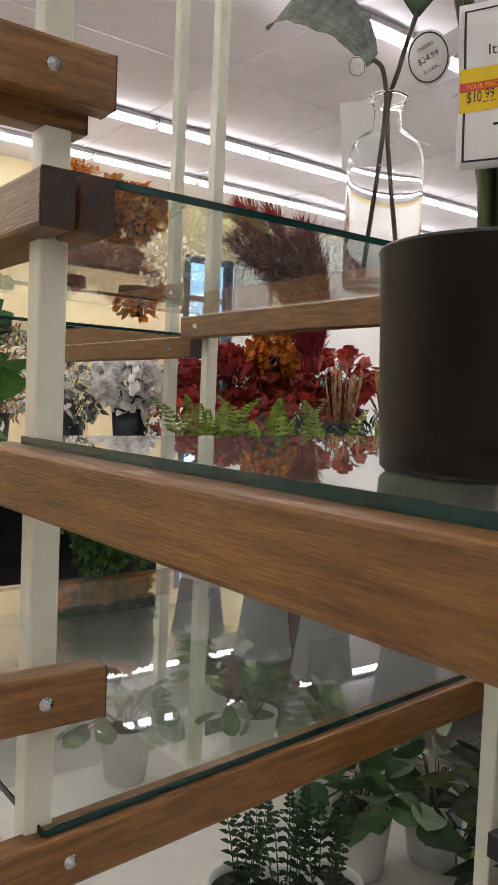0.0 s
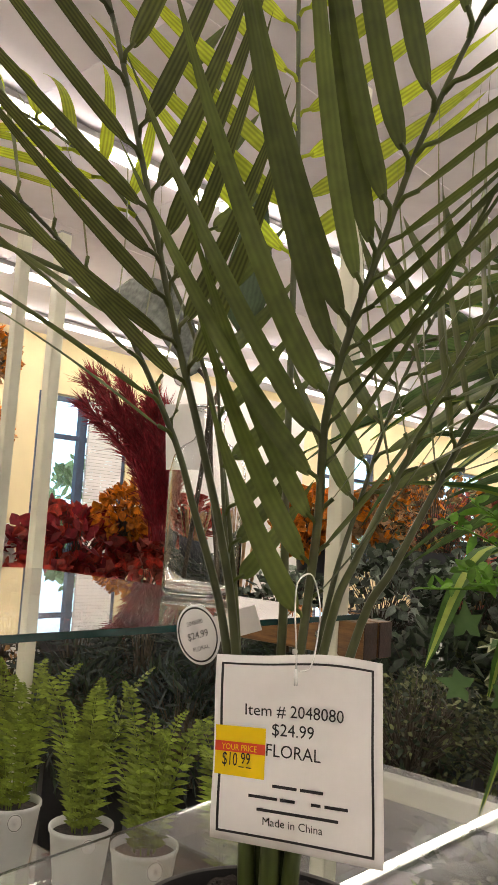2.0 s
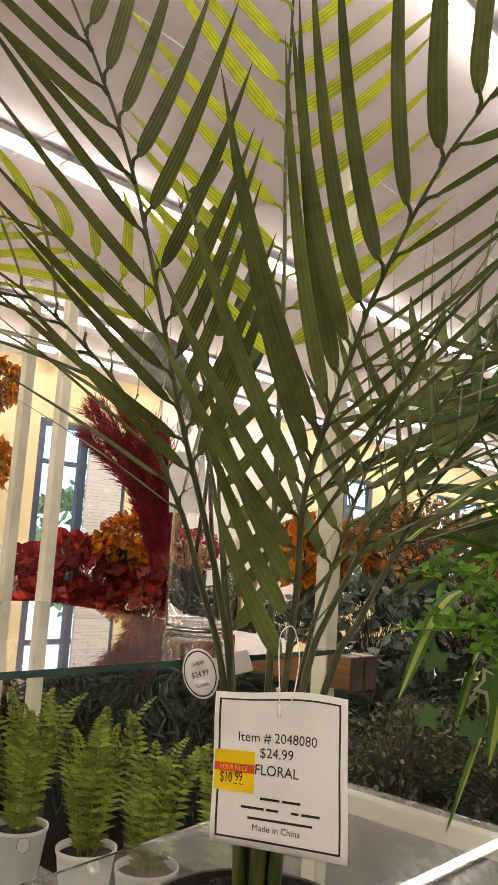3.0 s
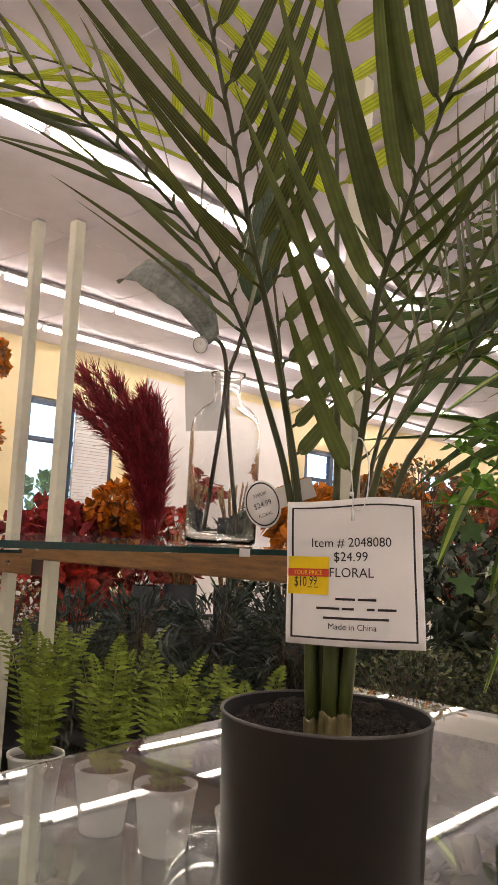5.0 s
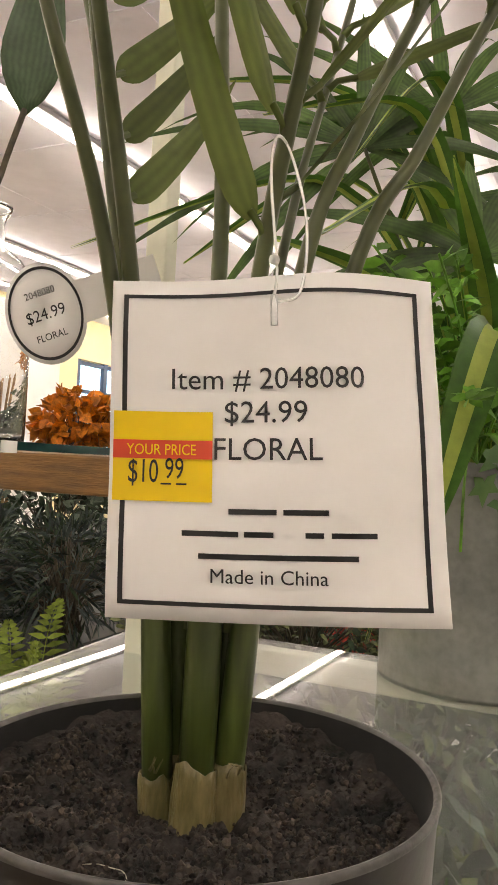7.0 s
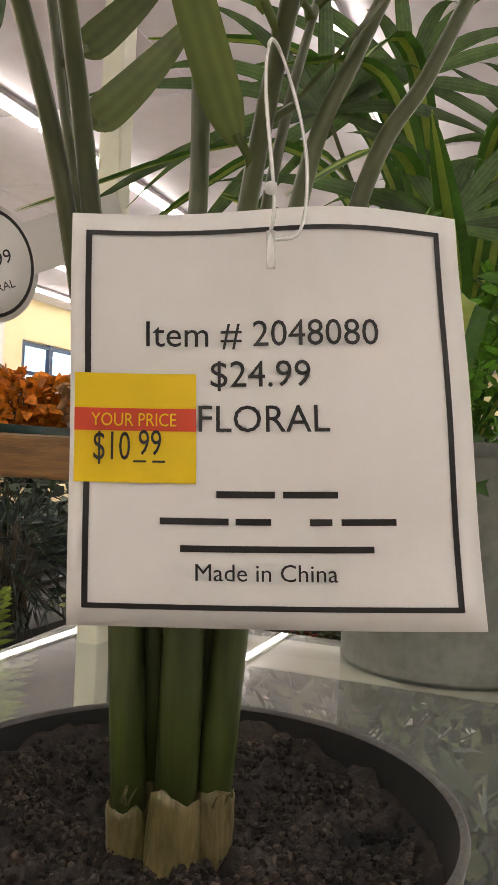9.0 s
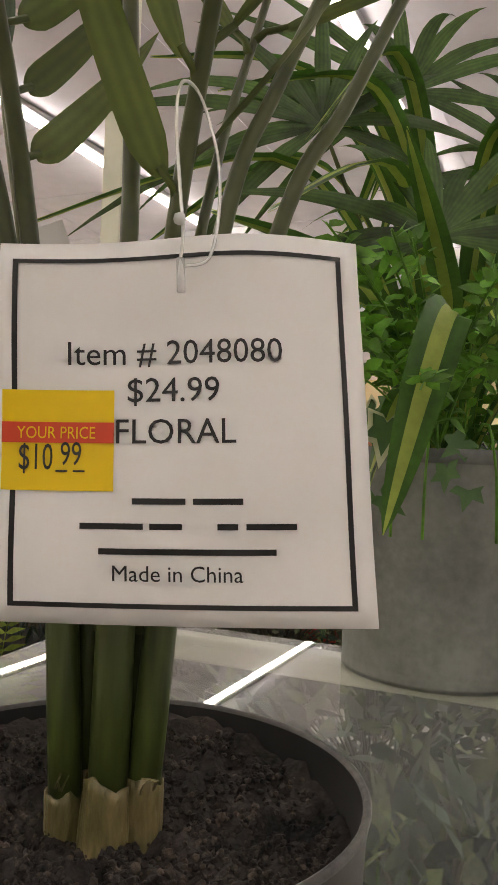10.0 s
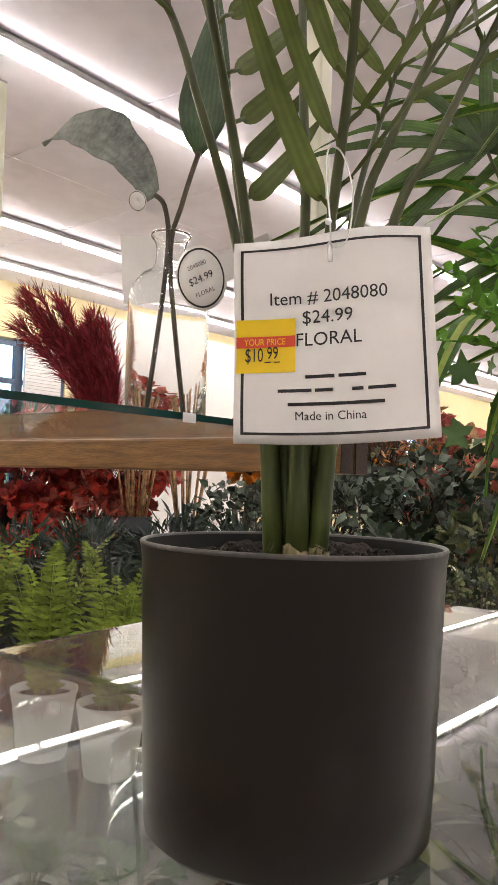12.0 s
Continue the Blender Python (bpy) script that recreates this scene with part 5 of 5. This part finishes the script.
for i, (x, y, z) in enumerate(((-0.02, 2.95, 0.93), (0.20, 2.80, 0.96), (0.45, 2.75, 0.98), (0.70, 2.65, 0.98), (0.02, 2.70, 0.80), (0.32, 2.55, 0.82))):
    bunch("spruce_bunch", (x, y, z), (0.19, 0.18, 0.18), 700, 0.075, 0.010, [M_SPRUCE, M_SPRUCE, M_DEEP], "grey green spruce and fir sprays", 140 + i, spread=0.5)
for i, (x, y) in enumerate(((0.50, 4.25), (0.76, 4.2))):
    st = thing("stick_bundle", (x, y, 1.08), "bundle of pale dried sticks tied together", "sticks", "stick bundles")
    for k in range(22):
        a = rnd.uniform(0, 6.283)
        part("stick", Shape().tube([(x + 0.05 * math.cos(a), y + 0.05 * math.sin(a), 1.06), (x + 0.10 * math.cos(a), y + 0.08 * math.sin(a), 1.38 + rnd.uniform(-0.04, 0.04))], 0.005, 5), M_TAN, st)
    part("vase", Shape().lathe((x, y, 0.80), [(0.0001, 0), (0.08, 0), (0.09, 0.3), (0.08, 0.3)], 18), M_NAVY, st)
for i, (x, y, z, r, mats, lab, ln, wd) in enumerate((
        (1.09, 2.94, 1.20, 0.24, [M_EUCA, M_EUCA, M_DEEP], "grey green eucalyptus bunch with round leaves", 0.045, 0.042),
        (1.45, 2.90, 1.22, 0.24, [M_EUCA, M_DEEP], "grey green eucalyptus bunch with round leaves", 0.045, 0.042),
        (0.80, 3.2, 1.12, 0.22, [M_EUCA, M_DEEP], "dusty green eucalyptus bunch", 0.05, 0.03),
        (1.52, 3.48, 1.56, 0.26, [M_TAN, M_ORANGE, M_OLIVE], "amber berry and tan leaf bunch", 0.035, 0.02),
        (1.24, 4.50, 1.50, 0.22, [M_ORANGE], "orange autumn leaf bunch", 0.08, 0.06),
        (1.62, 4.23, 1.55, 0.24, [M_ORANGE, M_TAN], "orange autumn leaf bunch", 0.08, 0.06),
        (1.95, 3.9, 1.45, 0.3, [M_TAN, M_PINK], "tan and blush leaf bunch", 0.08, 0.06),
        (1.85, 3.15, 1.22, 0.28, [M_TAN, M_PINK, M_DEEP], "tan and blush leaf bunch in a dark bucket", 0.08, 0.06),
        (2.35, 3.0, 1.25, 0.3, [M_PINK, M_TAN], "blush flower bunch in a dark bucket", 0.07, 0.06),
        (1.10, 2.50, 0.98, 0.22, [M_DEEP], "dark green leaf bunch", 0.07, 0.03),
        (1.45, 2.42, 1.00, 0.24, [M_DEEP, M_OLIVE], "dark green leaf bunch", 0.07, 0.03),
        (1.90, 2.45, 1.02, 0.28, [M_DEEP, M_OLIVE], "dark green leaf bunch", 0.07, 0.03),
        (2.9, 2.7, 1.2, 0.35, [M_DEEP, M_EUCA], "mixed dark greenery bunch", 0.08, 0.04))):
    bunch("leaf_bunch", (x, y, z), (r, r * 0.85, r * 0.85), 560, ln, wd, mats, lab, 160 + i, 0.25)
for i, (x, y, z) in enumerate(((0.80, 1.92, 0.96), (1.05, 1.80, 0.96), (1.30, 1.70, 0.95), (0.95, 2.10, 0.95), (1.55, 1.60, 0.95))):
    bunch("boxwood_bunch", (x, y, z), (0.17, 0.16, 0.15), 1100, 0.020, 0.011, [M_OLIVE, M_OLIVE, M_DEEP], "olive green boxwood sprays with tiny leaves", 190 + i, 0.12)
bunch("red_berry_bunch", (1.36, 2.02, 0.91), (0.10, 0.10, 0.07), 200, 0.035, 0.03, [M_MAPLE], "small bright red flower bunch", 199, 0.1)
slab("wall_white", WALL_D - 0.04, WALL_D - 0.002, 7.0, 10.1, 0, 3.46, M_WHITEWALL, "white painted stretch of the cream wall", category="wall")

# greenery on a black shelf under the bucket
shelf_low = Shape().prism((0.56, 0.72, 0.775), E1 * 0.22, E2 * 0.22, Z * 0.012)
tagged(part("black_shelf", shelf_low, M_BLACK, smooth=False), "black board shelf under the glass", "shelf")
bush("dark_greenery", (0.55, 0.72, 0.92), (0.19, 0.18, 0.125), 700, 0.06, 0.022, [M_DEEP, M_OLIVE, M_DEEP], "dark green leafy sprays on the black shelf", "plant", 301, M_TWIG)
bush("frosted_sprays", (0.50, 0.66, 1.01), (0.12, 0.10, 0.05), 60, 0.035, 0.008, [M_EUCA, M_OLIVE], "pale frosted leaf sprays under the glass", "plant", 302, M_TWIG)
bush("dark_greenery", (0.47, 0.98, 0.66), (0.17, 0.20, 0.15), 620, 0.07, 0.026, [M_DEEP, M_OLIVE, M_DEEP], "dark green leafy sprays below the glass shelves", "plant", 304, M_TWIG)
tagged(part("black_shelf", Shape().prism((0.47, 0.98, 0.50), E1 * 0.2, E2 * 0.2, Z * 0.012), M_BLACK, smooth=False), "black board shelf near the rack's foot", "shelf")
low_table = Shape().prism((0.88, 1.24, 0.735), E1 * 0.34, E2 * 0.30, Z * 0.012)
tagged(part("black_shelf", low_table, M_BLACK, smooth=False), "low black board shelf behind the bucket", "shelf")
bush("dark_greenery", (0.88, 1.22, 0.87), (0.32, 0.30, 0.12), 1300, 0.06, 0.024, [M_DEEP, M_OLIVE, M_DEEP], "dark green leafy sprays on the low shelf", "plant", 303, M_TWIG)
a, b = Shape(), Shape()
strap(a, b, [(0.575, 0.83, 0.80), (0.555, 0.93, 0.86), (0.525, 1.03, 0.915), (0.493, 1.129, 0.961)], 0.020, (-0.3, -0.9, 0.3))
leaf = part("long_leaf", a, M_GRASS, bpy.data.objects["dark_greenery"])
part("stripe", b, M_STRIPE, leaf)
# a small label on the upper shelf's edge
tab = thing("shelf_label", U(0.0325, 0.3275, UPPER_Z - 0.008), "small white price label on the glass shelf edge", "label")
part("label_card", Shape().prism(U(0.0325, 0.3275, UPPER_Z - 0.004), E2 * 0.0075, Z * 0.004, E1 * 0.0004), M_CARD, tab, smooth=False)
